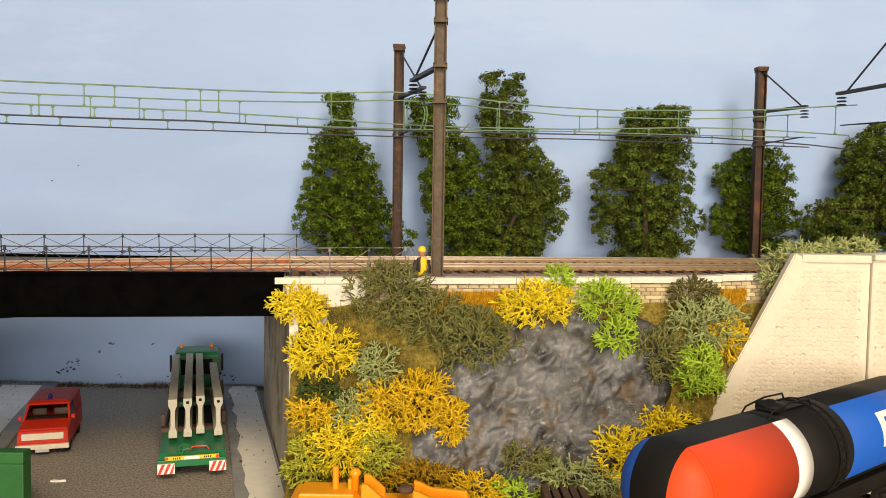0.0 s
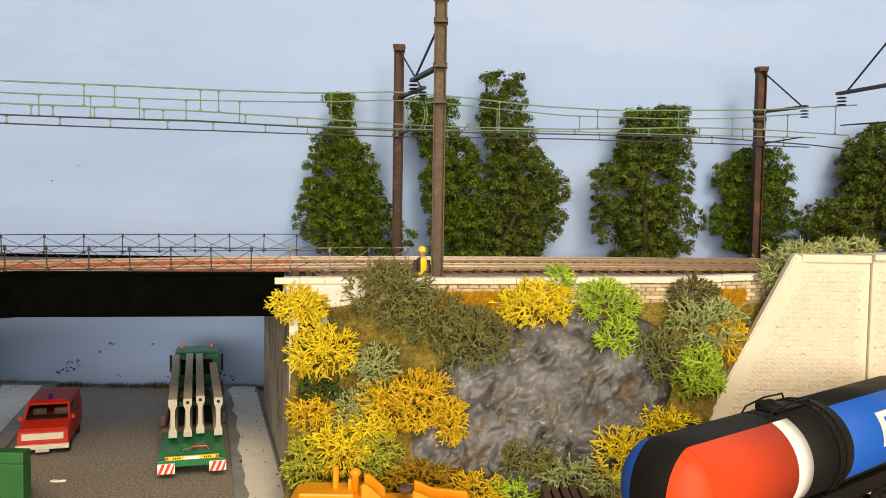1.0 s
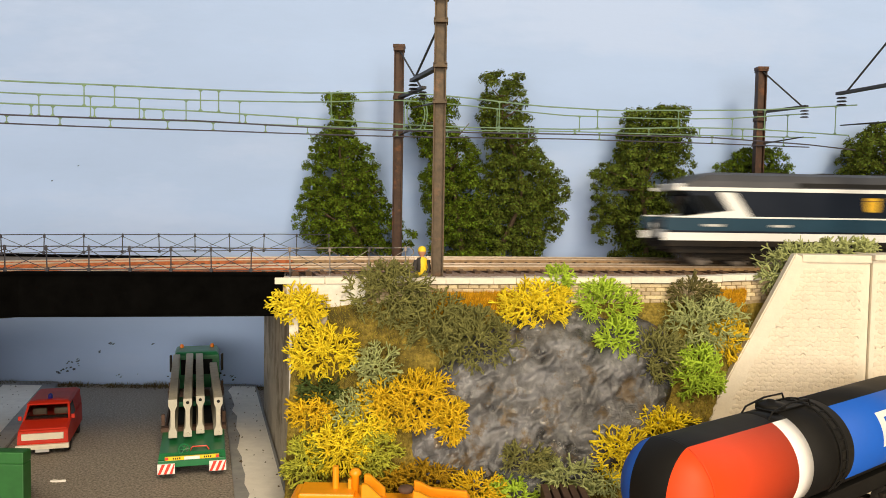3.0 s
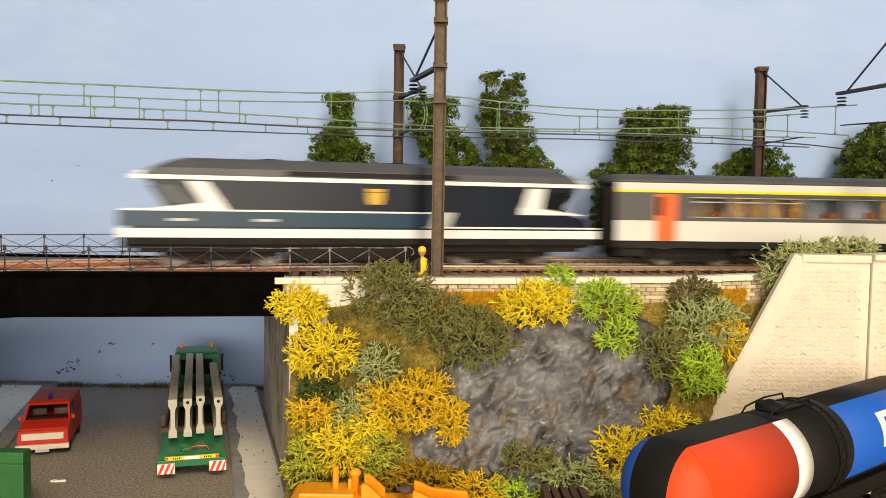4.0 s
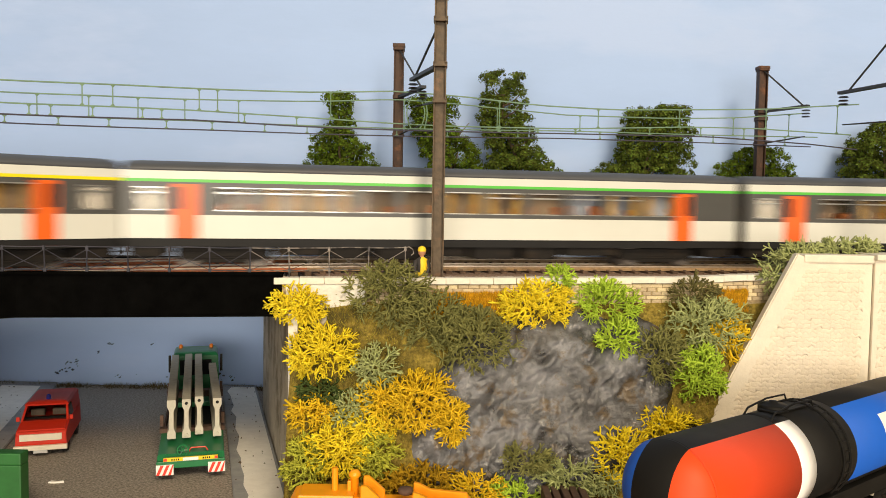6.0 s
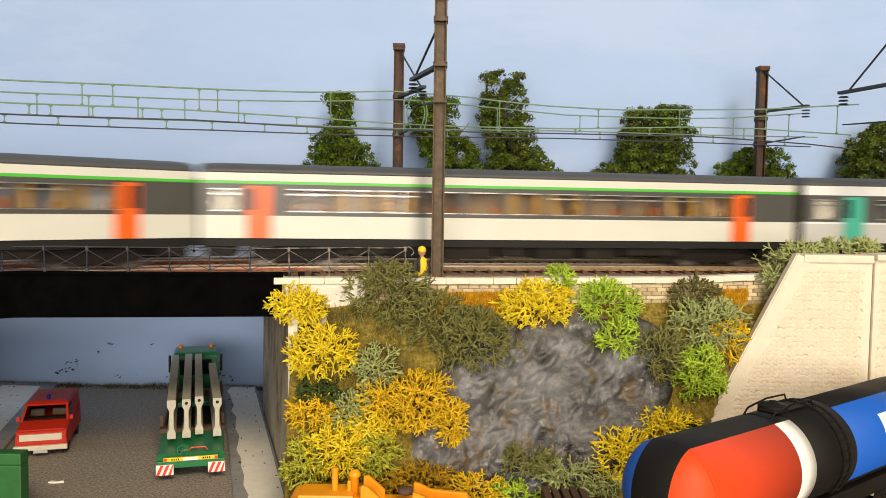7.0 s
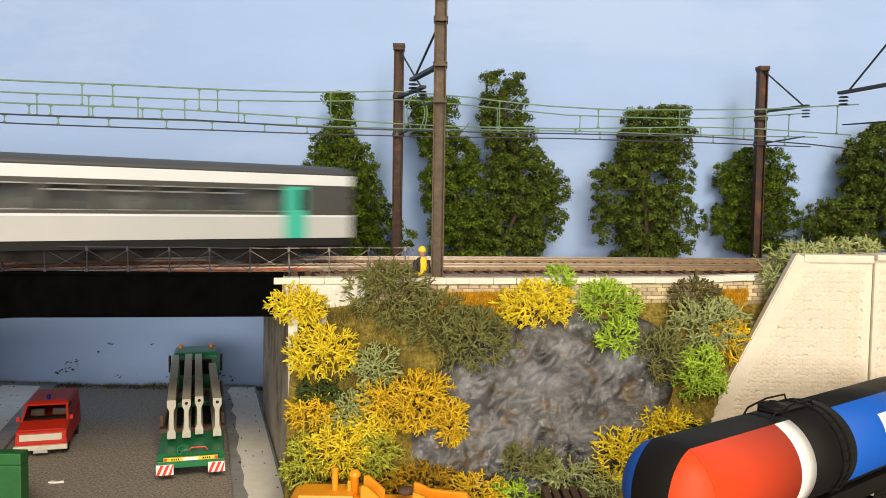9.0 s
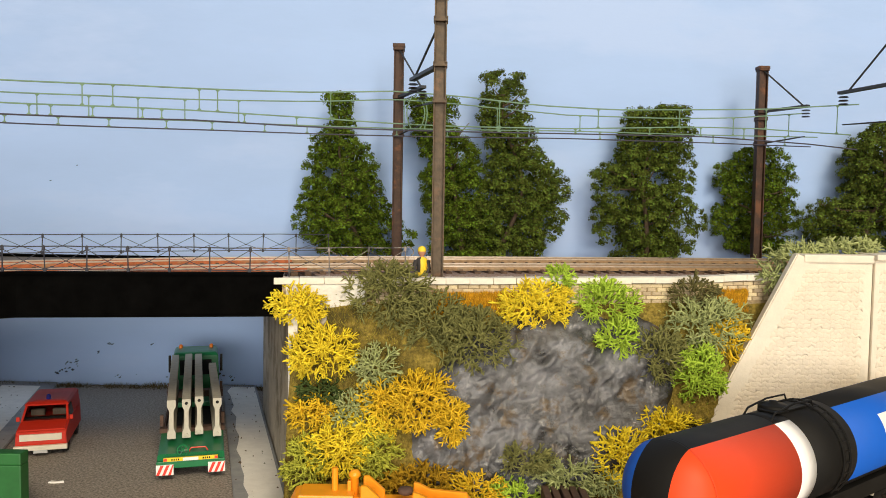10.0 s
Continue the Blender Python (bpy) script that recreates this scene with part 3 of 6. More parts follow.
def wing_wall():
    th = 4
    bm = bmesh.new()
    extrude_poly(bm, [(rake_x(0), 325, 0), (rake_x(106), 325, 106), (176, 325, 106), (176, 325, 0)], (0, th, 0))
    wall = setting("wall_wing", bm, M_WINGTRIM, "cream rubble stone retaining wall with a raked end", "wall")
    bm = bmesh.new()
    d = Vector((0.5, 0, 1)).normalized()
    n = Vector((d.z, 0, -d.x))
    p, q = Vector((rake_x(0), 324.2, 0)), Vector((rake_x(106.6), 324.2, 106.6))
    extrude_poly(bm, [p - n * 0.8, q - n * 0.8, q + n * 5.6, p + n * 5.6 - d * 3.2], (0, 4.5, 0))
    bmesh.ops.bevel(bm, geom=bm.edges[:], offset=0.5, segments=2, affect="EDGES")
    part("raked_coping", bm, M_WINGTRIM, wall)
    bm = bmesh.new()
    box(bm, 147.5, 177, 323.9, 325 + th + 6, 103.2, 106.5, 0.6)
    part("coping", bm, M_WINGTRIM, wall)
    bm = bmesh.new()
    box(bm, 176.2, 300, 323.4, 341, 0, 104.6, 0.6)
    part("pilaster", bm, M_WINGTRIM, wall)
    bm = bmesh.new()
    box(bm, 176.0, 301, 321.4, 342, 104.6, 107, 0.5)
    part("coping", bm, M_WINGTRIM, wall)

    rng = random.Random(21)
    w, h = 2.7, 1.9
    cache = {}

    def corner(r, j):
        if (r, j) not in cache:
            cache[r, j] = (j * w / 2 + rng.uniform(-0.4, 0.4), r * h + rng.uniform(-0.5, 0.5) + (0.35 if j % 2 else -0.35))
        return cache[r, j]

    rest = bmesh.new()
    count = 0
    for face_x0, face_x1, front in ((96, 174.6, 325.0), (178.0, 214.0, 323.4)):
        for r in range(55, -1, -1):
            for c in range(int(face_x0 / w) - 1, int(face_x1 / w) + 1):
                j = 2 * c + r % 2
                pts = [corner(r, j), corner(r, j + 1), corner(r, j + 2), corner(r + 1, j + 2), corner(r + 1, j + 1), corner(r + 1, j)]
                cx, cz = sum(p[0] for p in pts) / 6, sum(p[1] for p in pts) / 6
                if cx > face_x1 - 2 or cx < face_x0 + 1 or cz > 101.5 or (front == 325.0 and cx < rake_x(cz) + 7.2) or cz < 2:
                    continue
                near = cz > 48 and cx < 190 and count < 300
                bm = bmesh.new() if near else rest
                y = rng.uniform(0.08, 0.21)
                o = (cx, front, cz) if near else (0, 0, 0)
                rings = []
                for k, out in ((1.0, 0.0), (0.86, y * 0.7), (0.5, y)):
                    rings.append([bm.verts.new((cx + (p[0] - cx) * k - o[0], front - out - o[1], cz + (p[1] - cz) * k - o[2])) for p in pts])
                for a, b in zip(rings, rings[1:]):
                    for i in range(6):
                        bm.faces.new((a[i], a[(i + 1) % 6], b[(i + 1) % 6], b[i]))
                bm.faces.new(rings[-1])
                if near:
                    count += 1
                    ob = part("stone", bm, M_WING, wall, smooth=True)
                    ob.matrix_basis = at_mm(*o)
    tagged(part("rubble", rest, M_WING, wall, "cream rubble stones", True), kind="stuff")


wing_wall()


# ---- lichen bushes ----
def lichen(name, base, vary=0.25):
    return mat(name, base, 0.85, vary, 5, 0.2, 0.8, second=tuple(c * 0.55 for c in base), blot=6, blot_at=0.56, spec=0.15, island=0.18)


LICHEN = {"Y": (lichen("lichen_yellow", (0.88, 0.66, 0.04)), "bright yellow lichen bush"),
          "M": (lichen("lichen_mustard", (0.74, 0.5, 0.03)), "mustard brown lichen bush"),
          "L": (lichen("lichen_lime", (0.45, 0.46, 0.06)), "yellow green lichen bush"),
          "G": (lichen("lichen_green", (0.4, 0.56, 0.06)), "fresh green lichen bush"),
          "S": (lichen("lichen_sage", (0.37, 0.41, 0.17)), "pale sage green lichen bush"),
          "O": (lichen("lichen_olive", (0.205, 0.205, 0.068)), "dull olive green lichen bush"),
          "K": (lichen("lichen_dark", (0.15, 0.135, 0.05)), "dark olive lichen bush"),
          "B": (lichen("lichen_brown", (0.44, 0.27, 0.02)), "brown mustard lichen bush"),
          "D": (lichen("lichen_deep", (0.06, 0.09, 0.025)), "deep green lichen bush")}


def lichen_bush(x, y, z, rx, rz, kind, seed, depth=None, where="on the bank"):
    rng = random.Random(seed)
    vs, fs = [], []
    ry = depth or min(11.0, 0.65 * (rx + rz) / 2 + 2)

    def inside(p):
        return (p.x / rx) ** 2 + (p.y / ry) ** 2 + (p.z / rz) ** 2

    def twig(p, d, length, r, level):
        segs = 2 if level else 1
        ring = None
        a = d.orthogonal().normalized()
        for i in range(segs + 1):
            b = d.cross(a).normalized()
            k = len(vs)
            rr = r * (1 - (0.16 if level else 0.4) * i / segs)
            for q in range(3):
                w = q * math.tau / 3
                vs.append(p + (a * math.cos(w) + b * math.sin(w)) * rr)
            if ring is not None:
                for q in range(3):
                    fs.append((ring + q, ring + (q + 1) % 3, k + (q + 1) % 3, k + q))
            ring = k
            if i < segs:
                d = (d + Vector((rng.gauss(0, 0.13), rng.gauss(0, 0.13), rng.gauss(0, 0.13)))).normalized()
                p = p + d * (length / segs)
                a = (a - d * a.dot(d)).normalized()
        fs.append((ring, ring + 1, ring + 2))
        if level > 0 and inside(p) < 1.3:
            side = d.orthogonal().normalized()
            side.rotate(Matrix.Rotation(rng.uniform(0, math.tau), 3, d))
            for k in (-1, 1) if rng.random() < 0.8 else (-1, 0, 1):
                e = (d + side * k * rng.uniform(0.4, 0.85) + Vector((rng.gauss(0, 0.16), rng.gauss(0, 0.16), rng.gauss(0, 0.16)))).normalized()
                twig(p, e, length * rng.uniform(0.65, 1.0), r * 0.8, level - 1)

    n = int((34 + 0.62 * rx * rz) * (0.8 if kind in "SKO" else 1.0))
    for _ in range(n):
        while True:
            p = Vector((rng.uniform(-1, 1) * rx, rng.uniform(-1, 0.5) * ry, rng.uniform(-1, 1) * rz)) * 0.72
            if inside(p) < 0.55:
                break
        d = (Vector((p.x / rx, p.y / ry - 0.25, p.z / rz + 0.15)) * 1.3 + Vector((rng.gauss(0, 0.4), rng.gauss(0, 0.4), rng.gauss(0, 0.4)))).normalized()
        if rng.random() < 0.12:
            twig(p * 0.7, d, rng.uniform(3.2, 4.6), rng.uniform(0.6, 0.85), 4)
        else:
            twig(p, d, rng.uniform(1.7, 2.9), rng.uniform(0.42, 0.58), 3)
    me = bpy.data.meshes.new("lichen_bush")
    me.from_pydata([v * MM for v in vs], [], fs)
    me.materials.append(LICHEN[kind][0])
    me.polygons.foreach_set("use_smooth", [True] * len(me.polygons))
    ob = new("lichen_bush", me)
    ob.matrix_world = at_mm(x, y - ry * 0.3, z)
    return tagged(ob, LICHEN[kind][1] + " " + where, "bush", "lichen bushes")


BUSHES = """-54.5 313 83 9 6.2 Y;-57 314 84.4 10.8 7.2 Y;-48 323.5 63.5 14.3 9.7 Y;-48 317 49 9 5 D;-51 313.7 41.2 9.4 6.7 M;-22 333.6 86.6 19.5 13.5 O
-25.5 337.5 95.4 8.4 4.8 O;-4 329.3 76.7 15.5 11 O;12.6 325.5 69 18.5 12.5 O;-26 321 57.7 9.2 9.6 S;-13 316.9 45.5 21 11 M
-35 314.3 42.5 11.2 6.7 S;-28 312.2 36 9.5 8.5 Y;4.4 312.4 38.5 6.2 8.6 M;-40 308.6 29.6 13.7 10.6 Y;-52 306 23.4 8.7 9.8 L
-25.3 307.4 26.8 9.9 8.8 L;38.8 332 83 16.6 9.5 Y;49.5 337.2 94.7 6.3 4.8 G;67.5 332.8 84.6 14.7 9 G;72.5 327 71.2 8.4 7.5 G
106 334.5 88.6 9.6 6.2 K;108.3 329 76.5 19 11 S;88.4 324 65 11 11.4 O;104 321 57.5 9.6 12.6 G;117 326.7 70.8 8.0 8.9 M
88.4 312.3 38 13.8 6.7 Y;70.7 308 28 11.4 9.9 Y;33.8 307.3 25.5 11 5 O;49.2 304.8 20 13 6.4 S;13.8 303.3 15 11 5.4 M
-7.2 303.2 16.8 17.3 6.6 B;27 301.8 14.2 10.8 5.2 G;62.3 303.6 18.2 7.6 4.8 S;152 345 103 16.3 7.5 S;175 345 107 14.3 5.5 S;140 337.8 96 4.8 5.3 S"""
for i, row in enumerate(BUSHES.replace("\n", ";").split(";")):
    *v, kind = row.split()
    x, y, z, rx, rz = map(float, v)
    if z < 88 and x < 138:
        near = (min(hill_y(x, z), rock_y(x, z) if rock_out(x, z) > 0 else 999) + 1.0) / y
        x, y, z = x * near, y * near, 124 - (124 - z) * near
    lichen_bush(x, y, z, rx, rz, kind, 100 + i, where="beside the cream wall" if x > 138 else "beside the track" if z > 94 else "on the bank")


# ---- trees against the backdrop ----
M_BARK = mat("tree_bark", (0.12, 0.08, 0.05), 0.9, 0.3, 3, 0.5, 1.5)
# The blotchy leaf tones also imitate lit tufts and dark gaps in the crowns.
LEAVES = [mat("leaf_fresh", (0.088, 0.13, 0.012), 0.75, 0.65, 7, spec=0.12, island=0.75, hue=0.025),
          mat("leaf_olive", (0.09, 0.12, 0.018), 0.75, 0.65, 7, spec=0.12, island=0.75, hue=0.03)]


def tree(profile, y, seed, material, label, density=1.0, deep=20.0, gap=-0.38):
    """profile: (height, one side's x, the other's) from the top down, for a tree 499 mm away."""
    profile = [(124 + (z - 124) * y / 499, a * y / 499, b * y / 499) for z, a, b in profile]
    rng = random.Random(seed)
    rows = sorted(profile)
    zs = [r[0] for r in rows]
    z0, z1 = zs[0], zs[-1]
    at = lambda z, i: float(np.interp(z, zs, [r[i] for r in rows]))
    foot = (at(z0, 1) + at(z0, 2)) / 2
    ob = thing("tree", label, "tree", "model trees", at=at_mm(foot, y, 90.8))
    axis = lambda z: Vector(((at(z, 1) + at(z, 2)) / 2 - foot, 0, z - 90.8))
    bm = bmesh.new()
    pts = [Vector((0, 0, -0.5))] + [axis(z0 + (z1 - z0) * k / 8) for k in range(1, 8)]
    tube(bm, pts, [1.8 - 1.5 * k / 7 for k in range(8)], 8)
    for _ in range(9):
        z = rng.uniform(z0 + 6, z1 - 10)
        a = rng.uniform(0, math.tau)
        half = (at(z, 2) - at(z, 1)) / 2
        p = axis(z)
        e = p + Vector((math.cos(a) * half * 0.8, math.sin(a) * min(half, 20) * 0.8, rng.uniform(4, 14)))
        tube(bm, [p, (p + e) / 2 + Vector((0, 0, -2)), e], [0.8, 0.55, 0.2], 5)
    part("trunk", bm, M_BARK, ob, "thin brown trunk and limbs", True)
    vs, fs = [], []
    area = sum((zs[k + 1] - zs[k]) * (at((zs[k] + zs[k + 1]) / 2, 2) - at((zs[k] + zs[k + 1]) / 2, 1)) for k in range(len(zs) - 1))
    def leaf(p, nrm, s):
        a = nrm.orthogonal().normalized()
        a.rotate(Matrix.Rotation(rng.uniform(0, math.tau), 3, nrm))
        b = nrm.cross(a)
        k = len(vs)
        vs.extend([p - a * s, p - b * s * 0.75 + nrm * 0.2, p + a * s * rng.uniform(0.8, 1.2), p + b * s * 0.7 + nrm * 0.25])
        fs.append((k, k + 1, k + 2, k + 3))

    def spot(inner):
        while True:
            z = rng.uniform(z0, z1)
            xl, xr = at(z, 1), at(z, 2)
            if rng.random() * 70 > xr - xl:
                continue
            u = rng.uniform(-1, 1) * (0.74 if inner else 0.96)
            half = (xr - xl) / 2
            dep = min(half * 0.9, deep) * math.sqrt(max(0.0, 1 - u * u))
            y_ = dep * rng.uniform(-0.5, 0.8) if inner else rng.choice((-1, -1, -1, 1)) * dep * rng.uniform(0.2, 1.15) ** 0.6
            c = Vector(((xl + xr) / 2 + u * half - foot, y_, z - 90.8))
            if noise.noise(Vector((c.x * 0.085 + seed, 0.3, c.z * 0.085))) > gap or rng.random() < 0.06:
                return c

    tufts = []
    for _ in range(int(area * 0.4)):
        c, r = spot(False), rng.uniform(2.8, 6.6)
        half = (at(c.z + 90.8, 2) - at(c.z + 90.8, 1)) / 2
        r = min(r, half * 0.45 + 1)
        mid = axis(c.z + 90.8).x
        c.x = mid + (c.x - mid) * (1 - 0.6 * r / half)
        c.z = min(c.z, z1 - 90.8 - 0.8 * r)
        if all((c - q).length > 0.7 * (r + b) for q, b in tufts):
            tufts.append((c, r))
    for c, r in tufts:
        out = Vector((c.x - axis(c.z + 90.8).x, c.y, 0)) * 0.035
        for _ in range(int(7.2 * r * r * density)):
            d = (Vector((rng.gauss(0, 1), rng.gauss(0, 1), rng.gauss(0.35, 0.8))) + out).normalized()
            if d.z < -0.6:
                d.z *= -0.5
            p = c + Vector((d.x, d.y, d.z * 0.88)) * r * rng.uniform(0.5, 1.05) * (1 + 0.35 * noise.noise(d * 2.3 + c))
            leaf(p, (d + Vector((rng.gauss(0, 0.4), rng.gauss(0, 0.4), rng.gauss(0.35, 0.4)))).normalized(), rng.uniform(0.42, 0.95))
    for _ in range(int(area * 1.1)):
        p = spot(True)
        p.y = 2.0 + abs(p.y) * 0.6
        leaf(p, Vector((rng.gauss(0, 1), rng.gauss(0, 1), rng.gauss(0, 1))).normalized(), rng.uniform(0.9, 1.5))
    me = bpy.data.meshes.new("crown")
    me.from_pydata([v * MM for v in vs], [], fs)
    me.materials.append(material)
    crown = new("crown", me)
    crown.parent = ob
    tagged(crown, "crown of many small green leaf flakes")


TREES = [
    ([(194, -77.5, -56.4), (168.8, -76, -56), (163.6, -85.4, -48.3), (139, -89, -37.5), (121, -94.7, -32), (107, -94.6, -16), (93.8, -80, -17.4)], 0, "tall fresh green conical model tree before the backdrop"),
    ([(191.7, -25.8, 7.7), (171.5, -25.5, 9.8), (164.6, -16.6, 18.7), (147, -16.3, 26), (119, -12.4, 30), (92.3, -8.5, 34)], 0, "slender dark green model tree behind the masts"),
    ([(207.8, 21.5, 49.5), (189.7, 21.8, 51.7), (175.7, 16.8, 53.8), (158.3, 26, 61), (140.8, 22.7, 79.3), (119.5, 12.4, 79), (105, 5.6, 73), (92.6, 2.2, 62.7)], 1, "tallest broad olive green model tree before the backdrop"),
    ([(189.5, 134.4, 146.7), (182.4, 110, 154), (163, 105, 155.7), (149, 91.5, 156), (127.8, 92, 159.3), (113.7, 89, 167), (94, 103.6, 153.3)], 1, "round olive green model tree with gaps in its crown"),
    ([(163.5, 184.6, 209.3), (150, 169, 218.7), (132.5, 170, 223), (114.7, 165, 225.4), (97, 180, 219)], 0, "small round green model tree behind a mast"),
    ([(181, 268.6, 286), (162, 248, 301), (133.7, 249.5, 306), (126.5, 227, 310), (112, 220, 310.7), (101.6, 229.5, 304)], 1, "broad green model tree beside the cream wall")]
for i, (prof, k, label) in enumerate(TREES):
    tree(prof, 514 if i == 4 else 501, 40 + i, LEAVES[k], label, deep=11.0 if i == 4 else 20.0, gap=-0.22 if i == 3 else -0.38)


# ---- railings on the bridge ----
def railing(off, s0, s1, base, top, worn_from, label):
    ob = thing("bridge_railing", label, "railing", "bridge railings")
    n = int((s1 - s0) / 15.6)
    rng = random.Random(int(off) + 50)
    feet = []
    for i in range(n + 1):
        s = s0 + (s1 - s0) * i / n
        foot = near_edge(-16 - 15.3 * i) if off < 0 else on_track(s, off)
        feet.append((foot, foot.x > worn_from, s))
    for i, (p, worn, s) in enumerate(feet):
        b = base if p.x < (-64 if off < 0 else -90) else 90.5
        m = M_RAILINGW if worn else M_RAILING
        lean = Vector((rng.uniform(-0.35, 0.35), rng.uniform(-0.3, 0.3), 0))
        bm = bmesh.new()
        q = p + lean
        tube(bm, [(p.x, p.y, b), (q.x, q.y, top + 0.5)], 0.27, 6)
        box(bm, p.x - 0.55, p.x + 0.55, p.y - 0.4, p.y + 0.4, base - 0.1, base + 1.6, 0.15)
        box(bm, q.x - 0.5, q.x + 0.5, q.y - 0.4, q.y + 0.4, top - 1.6, top + 0.3, 0.15)
        part("post", bm, m, ob)
        if i == 0 and off < 0:
            bm = bmesh.new()
            tube(bm, [(q.x, q.y, top), (q.x + 1.6, q.y, top + 0.3), (q.x + 3.2, q.y, top - 0.8), (q.x + 3.6, q.y, top - 2.4), (q.x + 2.4, q.y, top - 3.4)], 0.24, 6)
            part("bent_end", bm, m, ob, "bent wire end of the railing")
        if i == len(feet) - 1:
            break
        r = feet[i + 1][0]
        for a, c, rad, sag in ((top, top, 0.24, -0.25), (base + 0.8, base + 0.8, 0.22, 0.1)):
            bm = bmesh.new()
            mid = (p + r) / 2
            tube(bm, [(p.x, p.y, a), (mid.x, mid.y, a + sag * rng.uniform(-1, 1)), (r.x, r.y, c)], rad, 5)
            part("bar", bm, m, ob)
        for a, c in ((top - 1, base + 0.9), (base + 0.9, top - 1)):
            bm = bmesh.new()
            mid = (p + r) / 2
            tube(bm, [(p.x, p.y, a), (mid.x, mid.y, (a + c) / 2 - 0.7), (r.x, r.y, c)], 0.15, 5)
            part("brace", bm, m, ob)


railing(-25, path_at_x(-18), path_at_x(-300), 96.2, 106.0, -72, "thin black lattice railing on the bridge, worn end")
railing(80, path_at_x(-45), path_at_x(-300), 96.4, 106.4, -60, "thin black lattice railing on the far side")

# ---- overhead line ----
M_INS = mat("insulator_brown", (0.02, 0.013, 0.013), 0.4, 0.2, 2, spec=0.2)


def h_beam(bm, x, y, z0, z1, w, turn=0.0, cut=0.6):
    m = Matrix.Translation((x, y, 0)) @ Matrix.Rotation(radians(turn), 4, "Z")
    for a, b, c, d in ((-w / 2, -w / 2 + cut, -w / 2, w / 2), (w / 2 - cut, w / 2, -w / 2, w / 2), (-w / 2 + cut, w / 2 - cut, -cut / 2, cut / 2)):
        box(bm, a, b, c, d, z0, z1, 0.12, m)


def insulator(bm, p, n=3, r=2.5, drop=1.8):
    p = Vector(p)
    for i in range(n):
        lathe(bm, [(0.35, -0.5), (r, -0.45), (r * 0.8, 0.1), (0.35, 0.2)], 10, "z", (p.x, p.y, p.z - i * drop))


def mast(x, y, w, top, turn, arm_end, arm_z, tie_z, material, label, low=None, lower_ins=True):
    ob = thing("catenary_mast", label, "mast", "overhead line masts")
    bm = bmesh.new()
    h_beam(bm, x, y, 90.4, top, w, turn)
    part("pole", bm, material, ob)
    part("cap", boxed(x - w * 0.62, x + w * 0.62, y - w * 0.62, y + w * 0.62, top - 1.0, top + 0.8, 0.2), material, ob)
    part("foot_plate", boxed(x - w * 0.9, x + w * 0.9, y - w * 0.9, y + w * 0.9, 90.2, 91.4, 0.2), material, ob)
    e = Vector((*arm_end, arm_z))
    root = Vector((x, y, arm_z - 0.5))
    bm = bmesh.new()
    d = (e - root)
    over = root + d * 1.05
    for side in (-0.7, 0.7):
        n = Vector((-d.y, d.x, 0)).normalized() * side
        tube(bm, [root + n, over + n], 1.05, 4)
    part("arm", bm, M_ARM, ob, "grey bracket arm")
    bm = bmesh.new()
    tube(bm, [(x, y, tie_z), root + d * 0.93 + Vector((0, 0, 0.8))], 0.55, 6)
    part("tie_rod", bm, M_ARM, ob)
    for zc in (arm_z - 0.5, tie_z, *(low or ())):
        bm = bmesh.new()
        box(bm, x - w * 0.57, x + w * 0.57, y - w * 0.57, y + w * 0.57, zc - 1.0, zc + 1.0, 0.2)
        for k in (-1, 1):
            for j in (-1, 1):
                box(bm, x + k * w * 0.45 - 0.35, x + k * w * 0.45 + 0.35, y - w * 0.66 - 0.35, y + w * 0.66 + 0.35, zc + j * 0.8 - 0.3, zc + j * 0.8 + 0.3)
        part("clamp", bm, material, ob)
    bm = bmesh.new()
    insulator(bm, (e.x, e.y, e.z - 2.2), 3)
    part("insulator", bm, M_INS, ob, "dark ribbed insulator")
    if low:
        bm = bmesh.new()
        lo = Vector((e.x, e.y, low[0] + 2.6))
        r0 = Vector((x, y, low[0]))
        tube(bm, [r0, r0 + (lo - r0) * 0.75, lo], [0.5, 0.4, 0.3], 6)
        part("steady_arm", bm, M_ARM, ob)
        bm = bmesh.new()
        for k in range(3):
            c = r0 + (lo - r0) * (0.62 + k * 0.07)
            lathe(bm, [(0.3, -0.3), (1.1, -0.2), (1.1, 0.2), (0.3, 0.3)], 10, "z", c)
        part("insulator", bm, M_INS, ob, "dark ribbed insulator")


mast(-2.4, 345, 5.4, 213.5, 0, (-15.6, 388), 184.9, 203.4, M_MAST, "brown steel overhead line mast beside the near track", (169.0,))
mast(-28, 479, 5.8, 219, 0, (-12.6, 440), 188.9, 217.0, M_MASTD, "dark rusty overhead line mast beyond the tracks", (166.0,))
mast(193, 489, 5.4, 211, 0, (209, 464), 185.0, 210.0, M_MASTD, "dark rusty overhead line mast near the small tree", (165.0, 180.0))
mast(216, 352, 5.4, 232, 0, (203, 409), 185.0, 228.0, M_MAST, "brown steel overhead line mast by the cream wall", (166.0,))


